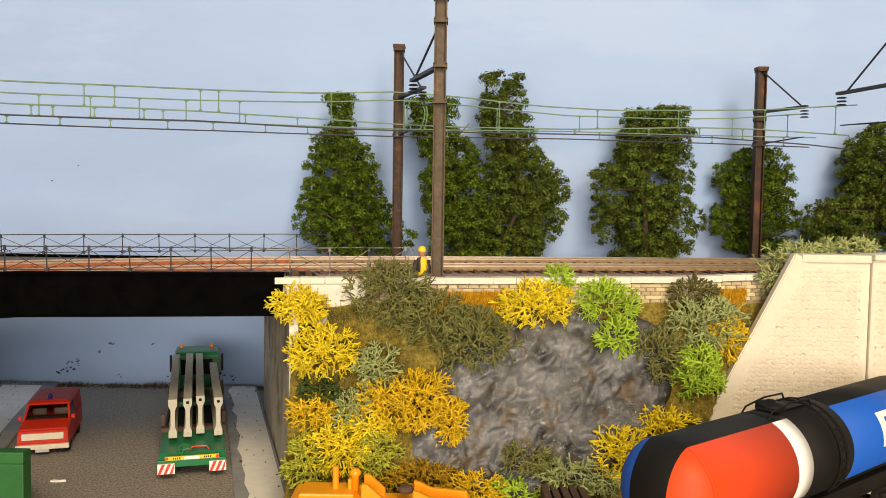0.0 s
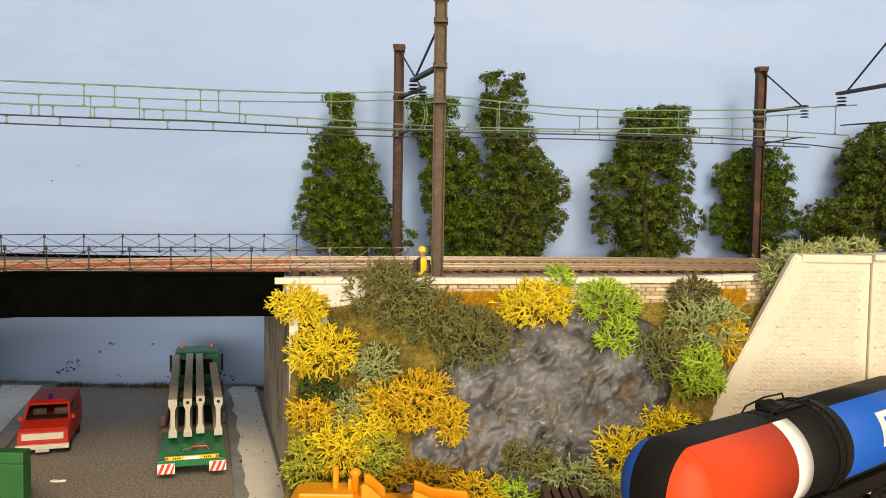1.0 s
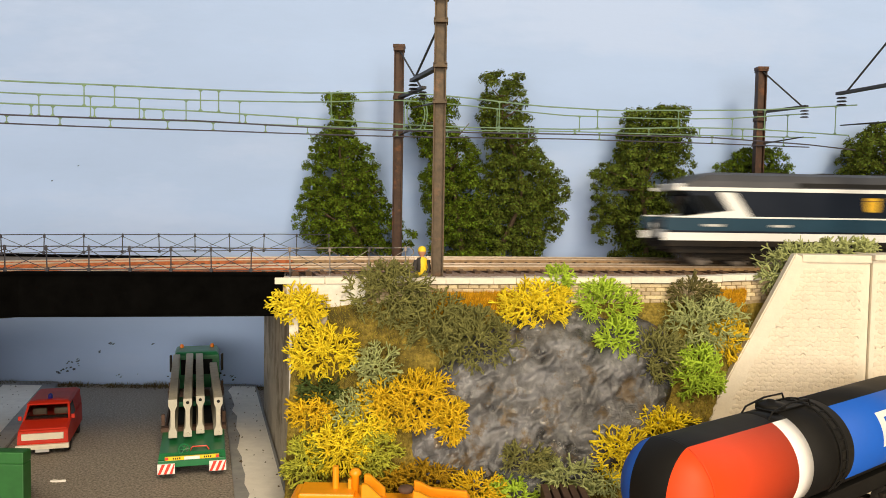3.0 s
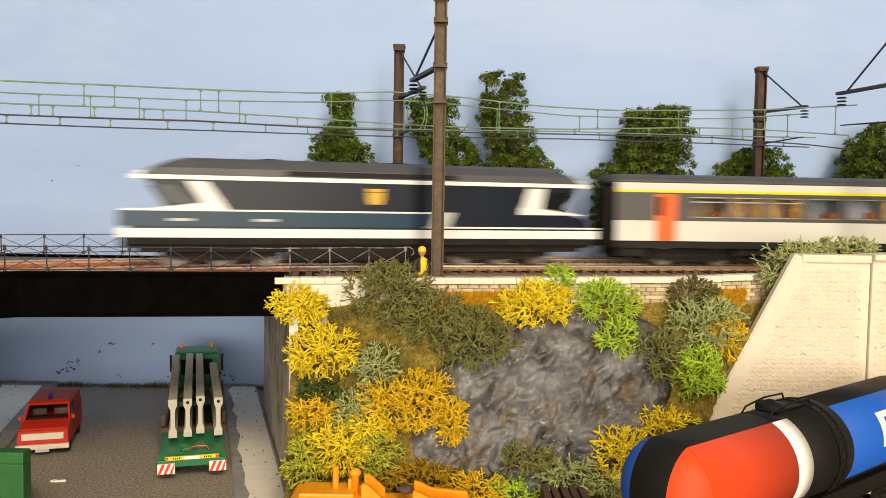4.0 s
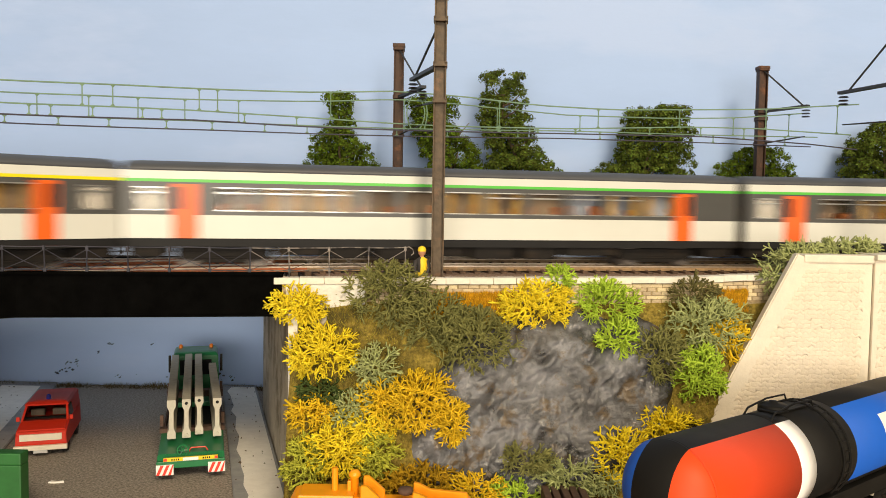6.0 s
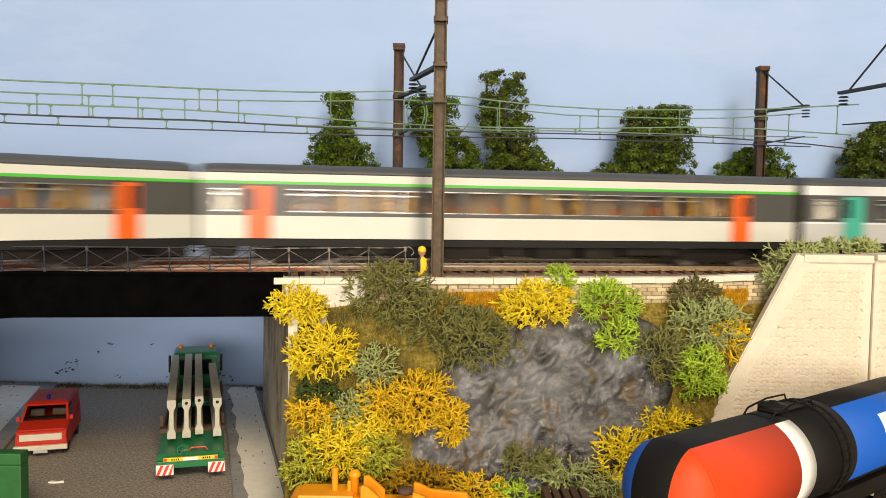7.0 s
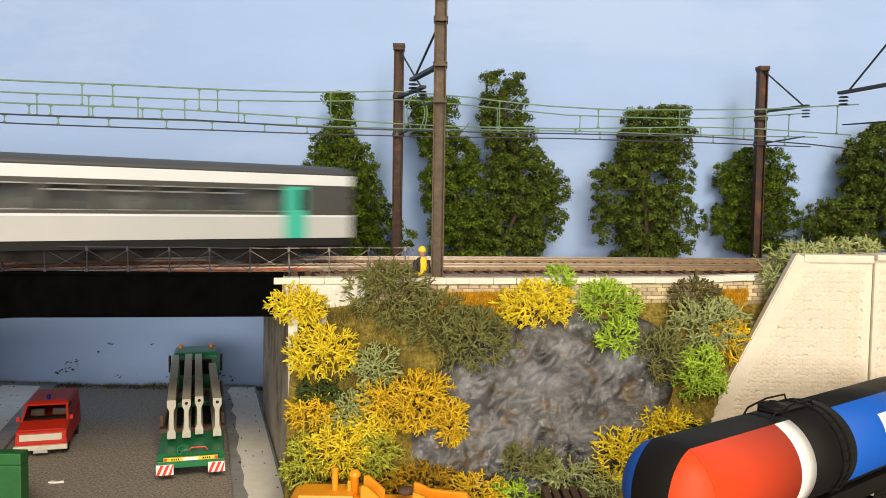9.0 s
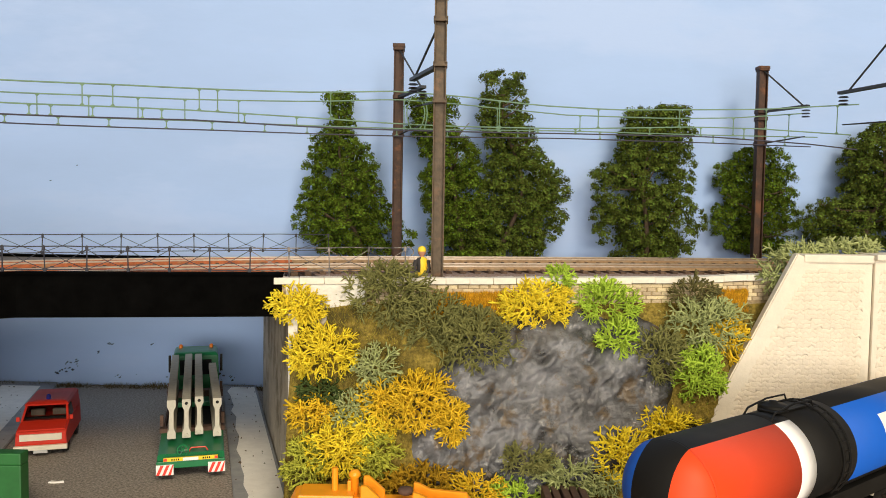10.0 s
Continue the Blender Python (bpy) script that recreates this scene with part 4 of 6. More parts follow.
def catenary(off, wires, droppers, label):
    """wires: name -> (arc, height) pairs and a material; droppers hang between two of them at given arcs."""
    ob = thing("overhead_line", label, "overhead line", "overhead lines")
    for name, (pts, r, m) in wires.items():
        xs = [p[0] for p in pts][::-1]
        zs = [p[1] for p in pts][::-1]
        bm = bmesh.new()
        n = 44
        a, b = xs[0], xs[-1] + 160
        tube(bm, [on_track(a + (b - a) * k / n, off, float(np.interp(a + (b - a) * k / n, xs, zs))) for k in range(n + 1)], r, 5)
        part("wire", bm, m, ob, "thin green wire" if m is M_WIRE else "dark contact wire")
    h = lambda name, s: float(np.interp(s, [p[0] for p in wires[name][0]][::-1], [p[1] for p in wires[name][0]][::-1]))
    for up, down, arcs in droppers:
        for s in arcs:
            p = on_track(s, off)
            bm = bmesh.new()
            tube(bm, [(p.x, p.y, h(down, s)), (p.x, p.y, h(up, s))], 0.28, 5)
            for z, k in ((h(down, s), 1), (h(up, s), -1)):
                tube(bm, [on_track(s - 0.9, off, z), on_track(s, off, z + k * 1.1), on_track(s + 0.9, off, z)], 0.3, 5)
            part("dropper", bm, wires[up][2], ob)


catenary(0, {"carrier": ([(184, 171.4), (140, 173.7), (96, 175.1), (52, 176.7), (12, 179.4), (-20, 178.3), (-60, 175.4), (-100, 174.6), (-180, 177.4), (-236, 181.7)], 0.36, M_WIRE),
             "middle": ([(184, 162.4), (140, 164.3), (104, 165.1), (52, 164.7), (12, 163.7), (-16, 163.4), (-76, 164.2), (-144, 167.2), (-180, 167.3), (-232, 165.4)], 0.34, M_WIRE),
             "contact": ([(184, 157.9), (104, 160.8), (52, 160.4), (-4, 160.7), (-76, 161.7), (-152, 162.4), (-208, 160), (-236, 157.6)], 0.36, M_WIRED)},
         [("carrier", "middle", [152, 140, 104, 96, 44, -40, -92, -136, -184, -224]),
          ("middle", "contact", [172, 164, 148, 128, 120, 84, 60, -40, -60, -80, -120, -148, -172])], "green overhead wires above the near track")
catenary(52, {"carrier": ([(180, 172.7), (144, 174.6), (104, 176.1), (44, 179.1), (4, 182.5), (-28, 181.3), (-92, 177.4), (-152, 177.4), (-192, 178.9), (-236, 182.9)], 0.36, M_WIRE),
              "middle": ([(180, 162.7), (100, 165.5), (44, 166.1), (-12, 166.6), (-92, 168.3), (-176, 168.4), (-244, 168.8)], 0.34, M_WIRE),
              "contact": ([(180, 158.8), (136, 160), (88, 161.3), (44, 161.8), (-12, 162.5), (-92, 164), (-176, 163.8), (-240, 163)], 0.36, M_WIRED)},
         [("carrier", "middle", [164, 144, 124, 104, 80, 0, -52, -100, -192, -226]),
          ("middle", "contact", [176, 156, 136, 112, 92, 68, 48, 4, -24, -64, -112, -180, -224])], "green overhead wires above the far track")


def jumpers():
    """Slack loops that join the wires at the mast beyond the tracks."""
    ob = thing("jumper_wire", "slack green loops hanging between the overhead wires", "wire")
    for x0, bulge in ((-18.5, -2.6), (-14.0, 2.8), (-11.5, 1.6)):
        bm = bmesh.new()
        tube(bm, [(x0 + bulge * math.sin(math.pi * k / 8), 441 + (x0 + 14) * 0.2, 183.5 - 17.5 * k / 8) for k in range(9)], 0.32, 6)
        part("loop", bm, M_WIRE, ob)


jumpers()


# ---- the train ----
TRAIN = []
M_CREAM = mat("coach_cream", (0.67, 0.68, 0.63), 0.4, 0.04, 20)
M_WHITE = mat("coach_white", (0.74, 0.77, 0.8), 0.4, 0.04, 20)
M_LGREY = mat("coach_light_grey", (0.52, 0.53, 0.53), 0.4, 0.04, 20)
M_CGREY = mat("coach_grey", (0.075, 0.075, 0.073), 0.4, 0.1, 15)
M_ROOF = mat("coach_roof", (0.07, 0.075, 0.085), 0.55, 0.12, 10)
M_UNDER = mat("underframe", (0.014, 0.012, 0.011), 0.7, 0.3, 4, second=(0.035, 0.024, 0.016), blot=6, blot_at=0.55, spec=0.2)
M_SKIRT = mat("skirt_grey", (0.016, 0.016, 0.017), 0.6, 0.15, 8, spec=0.2)
M_PARTITION = mat("compartment_brown", (0.3, 0.19, 0.11), 0.6, 0.2, 9)
# Pale blue-grey that imitates the reflections in the coach windows.
M_PANEPALE = mat("pane_reflection_pale", (0.36, 0.36, 0.4), 0.5, 0.15, 9)
M_PARTG = mat("compartment_grey", (0.17, 0.16, 0.145), 0.6, 0.2, 9)
M_BLIND = mat("end_blind_beige", (0.56, 0.47, 0.39), 0.6, 0.1, 6, stretch=(1, 1, 0.2))
M_ORANGE = mat("door_orange", (0.86, 0.14, 0.02), 0.4, 0.05, 10)
M_TEAL = mat("door_teal", (0.06, 0.5, 0.38), 0.4, 0.05, 10)
M_YELLOW = mat("stripe_yellow", (0.85, 0.7, 0.02), 0.4, 0.05, 10)
M_LIME = mat("stripe_green", (0.08, 0.5, 0.06), 0.4, 0.05, 10)
M_SEAT = mat("seat_orange", (0.5, 0.14, 0.03), 0.8, 0.2, 5)
M_CURTAIN = mat("curtain_ochre", (0.55, 0.28, 0.05), 0.8, 0.2, 5)
M_SEATG = mat("seat_green", (0.1, 0.12, 0.1), 0.8, 0.2, 5)
M_INNER = mat("coach_inside", (0.3, 0.27, 0.22), 0.8, 0.1, 5)
M_PANE = glass("coach_glass", (0.5, 0.54, 0.56))
M_ALU = mat("window_metal", (0.6, 0.6, 0.58), 0.35, 0.05, 5, metal=0.8)
M_STEEL = mat("wheel_steel", (0.16, 0.14, 0.13), 0.5, 0.2, 3, metal=0.6)
M_BLUE = mat("loco_blue", (0.008, 0.013, 0.025), 0.35, 0.1, 15, spec=0.3)
M_TEALB = mat("loco_petrol", (0.016, 0.05, 0.085), 0.35, 0.08, 15, spec=0.3)
M_LWHITE = mat("loco_white", (0.81, 0.83, 0.84), 0.35, 0.03, 15)
M_LROOF = mat("loco_roof", (0.06, 0.065, 0.08), 0.5, 0.15, 10)
M_BROWNISH = mat("badge_brown", (0.25, 0.12, 0.02), 0.5, 0.1, 3)
M_GOLD = mat("loco_badge", (0.75, 0.45, 0.04), 0.4, 0.1, 3)
M_GLASSD = mat("dark_glass", (0.012, 0.014, 0.016), 0.1, 0.1, 10, spec=0.25)


def bogie(parent, x, axles, wheel_r):
    bm = bmesh.new()
    for y in (-9.6, 9.6):
        box(bm, x + min(axles) - 6, x + max(axles) + 6, y - 1.0, y + 1.0, wheel_r - 1.4, wheel_r + 3.4, 0.4)
        box(bm, x + min(axles) + 3, x + max(axles) - 3, y - 0.8, y + 0.8, wheel_r - 3.2, wheel_r - 1.0, 0.3)
        for a in axles:
            box(bm, x + a - 2, x + a + 2, y - 1.5, y + 1.5, wheel_r - 2.2, wheel_r + 1.5, 0.3)
            tube(bm, [(x + a + 5, y, wheel_r + 1.8), (x + a + 5, y, wheel_r + 5)], 1.2, 8)
        box(bm, x - 5, x + 5, y - 1.4, y + 1.4, wheel_r - 0.5, wheel_r + 4.0, 0.4)
    box(bm, x - 6, x + 6, -9, 9, wheel_r, wheel_r + 4.5, 0.5)
    frame_ = part("bogie", bm, M_UNDER, parent, "black bogie frame")
    for a in axles:
        bm = bmesh.new()
        for y in (-8.25, 8.25):
            k = 1 if y > 0 else -1
            lathe(bm, [(wheel_r + 0.0, y - k * 1.6), (wheel_r * 0.98, y - k * 0.4), (wheel_r * 0.95, y + k * 0.9), (wheel_r * 0.55, y + k * 0.6), (1.0, y + k * 1.1)], 20, "y", (x + a, 0, wheel_r))
        tube(bm, [(x + a, -9, wheel_r), (x + a, 9, wheel_r)], 0.8, 8)
        part("wheelset", bm, M_STEEL, frame_, "dark steel wheelset")


def strip(name, x0, x1, z0, z1, material, parent, y=16.3, t=0.9, label=""):
    for k in (-1, 1):
        part(name, boxed(x0, x1, min(k * y, k * (y - t)), max(k * y, k * (y - t)), z0, z1), material, parent, label)


def coach(door_mat, stripe, lower, label, front_light, rear_light, seat, curtain, inner, rear_door=30.6, front_door=25.6):
    """299 mm long, its front towards -x."""
    ob = thing("express_coach", label, "train coach", "express coaches")
    h = 147.6
    part("floor_frame", boxed(-h + 1, h - 1, -15, 15, 10.2, 12.2), M_UNDER, ob)
    strip("skirt", -h + 0.5, h - 0.5, 9.6, 13.2, M_SKIRT, ob, 15.7)
    d0, d1 = -(h - front_door), h - rear_door
    for a, b in ((-h, d0 - 5.4), (d0 + 5.4, d1 - 5.4), (d1 + 5.4, h)):
        strip("lower_panel", a, b, 13.2, 23.4, lower, ob)
        if lower is M_LGREY:
            strip("trim_line", a, b, 22.8, 23.8, M_WHITE, ob, 16.45, 0.2)
    # openings from the front: light, door, windows, door, light
    gaps = []
    for side, has in ((-1, front_light), (1, rear_light)):
        if has:
            gaps.append((side * (h - 11) - 5.5, side * (h - 11) + 5.5, 25.2, 35.4))
        d = side * (h - (front_door if side < 0 else rear_door))
        gaps.append((d - 5.4, d + 5.4, 13.2, 36.8))
    n = 11
    for i in range(n):
        c = -100 + 20.55 * i
        gaps.append((c - 8.2, c + 8.2, 25.2, 35.6))
    gaps.sort()
    x = -h
    for a, b, z0, z1 in gaps:
        strip("pillar", x, a, 23.4, 37.6, M_CGREY, ob)
        if z1 < 36.0:
            strip("sill_panel", a, b, 23.4, z0, M_CGREY, ob)
            strip("head_panel", a, b, z1, 37.6, M_CGREY, ob)
            for k in (-1, 1):
                pane = part("pane", boxed(a, b, k * 15.7 - 0.15, k * 15.7 + 0.15, z0, z1), M_PANE, ob)
                pane.visible_shadow = False
                if abs(a + b) / 2 > h - 14:
                    part("blind", boxed(a, b, k * 15.0 - 0.15, k * 15.0 + 0.15, z0, z1), M_BLIND, ob, "beige screen behind the end window")
                bm = bmesh.new()
                box(bm, a, b, k * 16.25 - 0.15, k * 16.25 + 0.15, z1 - 0.5, z1)
                box(bm, a, b, k * 16.25 - 0.15, k * 16.25 + 0.15, z0, z0 + 0.4)
                if (round(a) % 3) != 1:
                    box(bm, a, b, k * 16.25 - 0.15, k * 16.25 + 0.15, z1 - 2.8, z1 - 2.2)
                part("window_frame", bm, M_ALU, ob, "thin bright window frame")
        else:
            for k in (-1, 1):
                bm = boxed(a, b, k * 15.85 - 0.45, k * 15.85 + 0.45, z0, z1, 0.2)
                door = part("door", bm, door_mat, ob, "orange folding door" if door_mat is M_ORANGE else "turquoise folding door")
                part("door_window", boxed(*((a + 0.8, a + 4.2) if a < 0 else (b - 4.2, b - 0.8)), k * 16.32 - 0.1, k * 16.32 + 0.1, 26.0, 35.4, 0.05), M_GLASSD, door, "narrow dark door window")
            strip("head_panel", a, b, 36.8, 37.6, M_CGREY, ob)
        x = b
    strip("pillar", x, h, 23.4, 37.6, M_CGREY, ob)
    strip("upper_band", -h, h, 38.9 if stripe else 37.6, 42.4, M_WHITE if lower is M_LGREY else M_CREAM, ob)
    if stripe:
        strip("stripe", -h, h, 37.6, 38.9, stripe, ob, 16.35, 1.0)
    bm = bmesh.new()
    arc = [(16.3, 42.4), (15.9, 43.8), (14.6, 45.1), (12.2, 46.2), (8, 46.9), (0, 47.3)]
    prof = arc + [(-y, z) for y, z in arc[::-1][1:]]
    loft(bm, [[(x, y * k, 42.4 + (z - 42.4) * k2) for y, z in prof] for x, k, k2 in ((-h, 0.98, 0.86), (-h + 3, 1, 0.97), (-h + 8, 1, 1), (h - 8, 1, 1), (h - 3, 1, 0.97), (h, 0.98, 0.86))])
    part("roof", bm, M_ROOF, ob, "dark grey ribbed roof", True)
    for k in (-1, 1):
        part("end_wall", boxed(k * (h - 0.5) - 0.5, k * (h - 0.5) + 0.5, -15.2, 15.2, 11.0, 42.4), M_UNDER, ob)
        part("gangway", boxed(min(k * h, k * (h + 3.2)), max(k * h, k * (h + 3.2)), -11, 11, 9.5, 40, 0.5), M_UNDER, ob, "black rubber gangway")
        bm = bmesh.new()
        for y in (-10, 10):
            tube(bm, [(k * h, y, 11.5), (k * (h + 3.0), y, 11.5)], [0.9, 2.2], 10)
        box(bm, min(k * (h - 6), k * (h + 1.4)), max(k * (h - 6), k * (h + 1.4)), -1.4, 1.4, 8.2, 10.5, 0.2)
        part("coupler", bm, M_UNDER, ob)
        bogie(ob, k * 106, (-14.5, 14.5), 5.3)
    for k in (-1, 1):
        part("end_step", boxed(min(k * 131, k * 146), max(k * 131, k * 146), -14, 14, 5.0, 10.2, 0.5), M_UNDER, ob, "black steps below the door")
    for a, b, z in ((-84, -62, 5.8), (-60, -42, 4.2), (-38, -12, 3.6), (-9, 5, 5.2), (8, 30, 4.0), (34, 52, 3.8), (55, 83, 5.6)):
        part("underfloor_box", boxed(a, b, -13.5, 13.5, z, 10.2, 0.5), M_UNDER, ob)
    for i in range(n):
        c = -100 + 20.55 * i
        for d in (-7.0, 7.0):
            bm = bmesh.new()
            box(bm, c + d - 1.2, c + d + 1.2, -13.5, 13.5, 12.2, 28.4 + (i % 3) * 0.8, 0.6)
            part("seat", bm, seat, ob, "upholstered coach seat")
        y = (-4.0, -9.0, -6.5)[i % 3]
        # Walls added behind the glass; the pale ones carry its reflected grey.
        part("partition", boxed(c - 10.2, c + 10.2, y, y + 0.5, 12.2, 40.0), inner[i * len(inner) // n], ob, "added wall that closes the view through the windows")
        if curtain and i % 4 in (1, 2):
            bm = bmesh.new()
            box(bm, c - 7.9, c - 4.6, -14.8, -14.3, 25.4, 35.2)
            box(bm, c + 5.0, c + 7.9, -14.8, -14.3, 25.4, 35.2)
            part("curtain", bm, M_CURTAIN, ob, "ochre window curtain")
    return ob


def loco():
    ob = thing("diesel_locomotive", "dark blue diesel locomotive with white bands", "locomotive")
    h = 107.5
    ends = {-1: h - 2.5, 1: h + 5.0}
    side = [(2, 11), (0, 14), (0.5, 20), (3, 23.5), (17, 26.0), (9, 37.5), (7, 39.3)]
    outline = [(x - ends[-1], z) for x, z in side] + [(ends[1] - x, z) for x, z in side[::-1]]
    bm = bmesh.new()
    loft(bm, [[(x, y, z) for x, z in outline] for y in (-15.9, 15.9)])
    bmesh.ops.bevel(bm, geom=[e for e in bm.edges if abs(e.verts[0].co.y - e.verts[1].co.y) < 1], offset=0.7, segments=2, affect="EDGES")
    part("body", bm, M_BLUE, ob, "glossy dark blue body shell")
    bm = bmesh.new()
    loft(bm, [[(x, y, z) for x, y in ((2.5 - a, -b), (a + 5, -b), (a + 5, b), (2.5 - a, b))] for a, b, z in ((h - 6.5, 15.9, 39.3), (h - 6, 15.9, 41.3), (h - 10, 15.2, 44.0), (h - 18, 13.2, 47.2), (h - 24, 10.5, 48.6))])
    part("roof", bm, M_LROOF, ob, "dark grey chamfered roof", False)
    for k, h in ends.items():
        part("visor", boxed(min(k * (h - 7), k * (h - 3.5)), max(k * (h - 7), k * (h - 3.5)), -14, 14, 39.0, 42.6, 0.6), M_LWHITE, ob, "white visor above the windscreen")
        bm = bmesh.new()
        for y0, y1 in ((-13.6, -0.8), (0.8, 13.6)):
            extrude_poly(bm, [(k * (h - 16.2), y0, 26.6), (k * (h - 9.3), y0, 36.2), (k * (h - 9.3), y1, 36.2), (k * (h - 16.2), y1, 26.6)], (k * 0.5, 0, 0))
        part("windscreen", bm, M_GLASSD, ob, "dark raked windscreen")
        part("nose_panel", boxed(min(k * (h - 1.5), k * (h + 0.35)), max(k * (h - 1.5), k * (h + 0.35)), -11, 11, 14.6, 18.8, 0.4), M_LWHITE, ob, "white nose panel")
        bm = bmesh.new()
        for y in (-10, 10):
            tube(bm, [(k * (h - 1), y, 11.6), (k * (h + 3.0), y, 11.6)], [1.0, 2.4], 12)
        box(bm, min(k * (h - 4), k * (h + 0.5)), max(k * (h - 4), k * (h + 0.5)), -13, 13, 9.0, 12.5, 0.4)
        box(bm, min(k * (h - 3), k * (h + 3.2)), max(k * (h - 3), k * (h + 3.2)), -1.4, 1.4, 8.2, 10.5, 0.2)
        part("buffer_beam", bm, M_UNDER, ob, "black buffer beam with buffers")
        for y in (-9.5, 9.5):
            bm = bmesh.new()
            lathe(bm, [(1.5, 0), (1.5, k * 0.9), (1.1, k * 1.0)], 12, "x", (k * (h - 0.6), y, 20.5))
            part("headlight", bm, M_LWHITE, ob, "round white headlight")
        for sy in (-1, 1):
            y0, t = sy * 15.9, sy * 0.22
            bm = bmesh.new()
            extrude_poly(bm, [(k * (h - a), y0, z) for a, z in (zip((24.5, 33, 42, 33), (38.2, 38.2, 26.0, 26.0)) if k < 0 else zip((25, 34, 38, 27), (38.2, 38.2, 26.0, 26.0)))], (0, t, 0))
            part("slanted_band", bm, M_LWHITE, ob, "slanted white band behind the cab")
            bm = bmesh.new()
            extrude_poly(bm, [(k * (h - 2), y0, 25.3), (k * (h - 30), y0, 28.8), (k * (h - 38), y0, 28.8), (k * (h - 38.5), y0, 25.3)], (0, t * 1.3, 0))
            part("nose_flash", bm, M_LWHITE, ob, "white pointed nose flash")
            bm = bmesh.new()
            extrude_poly(bm, [(k * (h - 16), y0, 27.8 + 0.8), (k * (h - 11), y0, 36.5), (k * (h - 20), y0, 36.5), (k * (h - 29), y0, 28.6 + 0.2)], (0, t * 0.8, 0))
            part("cab_window", bm, M_GLASSD, ob, "dark cab side window")
        bogie(ob, k * 66, (-20, 0, 20), 6.4)
    for sy in (-1, 1):
        y0, t = sy * 15.9, sy * 0.25
        for name, z0, z1, m, a, b in (("upper_line", 38.9, 40.8, M_LWHITE, -h + 9, h - 1.5), ("lower_band", 13.6, 17.6, M_LWHITE, -h + 3.5, h + 4),
                                      ("waist_line", 25.2, 26.0, M_LWHITE, -h + 5.5, 37), ("petrol_panel", 18.6, 25.2, M_TEALB, -h + 4, 33), ("rear_line", 18.4, 19.2, M_LWHITE, 27, h + 4),
                                      ("underskirt", 10.6, 13.6, M_UNDER, -h + 5, h + 2.5), ("roof_grille", 41.4, 43.6, M_SKIRT, -38, 42)):
            part(name, boxed(a, b, min(y0, y0 + t), max(y0, y0 + t), z0, z1), m, ob)
        bm = bmesh.new()
        extrude_poly(bm, [(29, y0, 19.2), (38.5, y0, 19.2), (41.5, y0, 26.0), (32, y0, 26.0)], (0, t * 1.4, 0))
        part("grey_chevron", bm, M_LGREY, ob, "grey slanted end of the petrol panel")
        bm = bmesh.new()
        extrude_poly(bm, [(-1.2, y0, 36.5), (6.6, y0, 36.5), (6.2, y0, 31.0), (5.2, y0, 29.2), (0.2, y0, 29.2), (-0.8, y0, 31)], (0, t * 1.3, 0))
        part("badge", bm, M_GOLD, ob, "golden shield badge on the side")
        part("badge_line", boxed(-1.1, 6.5, min(y0, y0 + t * 1.6), max(y0, y0 + t * 1.6), 34.6, 35.1), M_BROWNISH, ob)
        for a, b in ((-52, -42), (-88, -78)):
            part("plate", boxed(a, b, min(y0, y0 + t * 1.5), max(y0, y0 + t * 1.5), 20.8, 22.0), M_LGREY, ob, "small grey number plate bar")
    part("fuel_tank", boxed(-36, 36, -14, 14, 2.6, 11.5, 1.2), M_UNDER, ob, "black fuel tank")
    part("solebar", boxed(-h + 10, h - 4, -13, 13, 7.0, 11.2, 0.3), M_UNDER, ob)
    for i in range(3):
        bm = bmesh.new()
        lathe(bm, [(6, 0), (6, 0.8), (5, 1.0), (1.2, 0.7), (1.0, 1.1)], 20, "z", (-44 + i * 30, 0, 48.4))
        part("roof_fan", bm, M_UNDER, ob, "dark roof fan")
    return ob


TRAIN.append((loco(), -122.5, 66))
TRAIN.append((coach(M_ORANGE, M_YELLOW, M_CREAM, "first class express coach with a yellow stripe", 0, 1, M_SEAT, 1, (M_PARTITION, M_PANEPALE, M_PANEPALE, M_PARTITION)), 153.0, 106))
TRAIN.append((coach(M_ORANGE, M_LIME, M_CREAM, "second class express coach with a green stripe", 1, 0, M_SEAT, 1, (M_PARTITION, M_PARTITION, M_PANEPALE)), 152.5 + 302.6, 106))
TRAIN.append((coach(M_ORANGE, M_LIME, M_CREAM, "second class express coach with a green stripe", 1, 0, M_SEAT, 1, (M_PARTITION,)), 152.5 + 605.2, 106))
TRAIN.append((coach(M_TEAL, None, M_LGREY, "grey and white express coach with turquoise doors", 1, 0, M_SEATG, 0, (M_PARTG,), 28.6, 26.6), 152.3 + 907.8, 106))


# ---- vehicles on the road ----
M_RED = mat("van_red", (0.6, 0.03, 0.012), 0.5, 0.06, 12, spec=0.3)
M_CREAMP = mat("van_cream", (0.78, 0.72, 0.6), 0.5, 0.05, 6)
M_TYRE = mat("rubber", (0.015, 0.015, 0.015), 0.8, 0.2, 3)
M_VANIN = mat("van_seats", (0.2, 0.16, 0.12), 0.8, 0.1, 4)
M_BEACON = mat("beacon_blue", (0.02, 0.02, 0.2), 0.15, 0.1, 3)
M_AMBER = mat("beacon_orange", (0.9, 0.24, 0.02), 0.3, 0.05, 3)
M_TRUCK = mat("truck_green", (0.012, 0.17, 0.06), 0.35, 0.1, 8)
M_CONC = mat("beam_concrete", (0.52, 0.49, 0.41), 0.8, 0.1, 3, 0.3, 1.2, second=(0.4, 0.36, 0.28), blot=9, blot_at=0.58)
M_BROWN = mat("bolster_brown", (0.09, 0.05, 0.035), 0.8, 0.3, 4)
M_SIGNR = mat("sign_red", (0.75, 0.05, 0.03), 0.4, 0.05, 4)
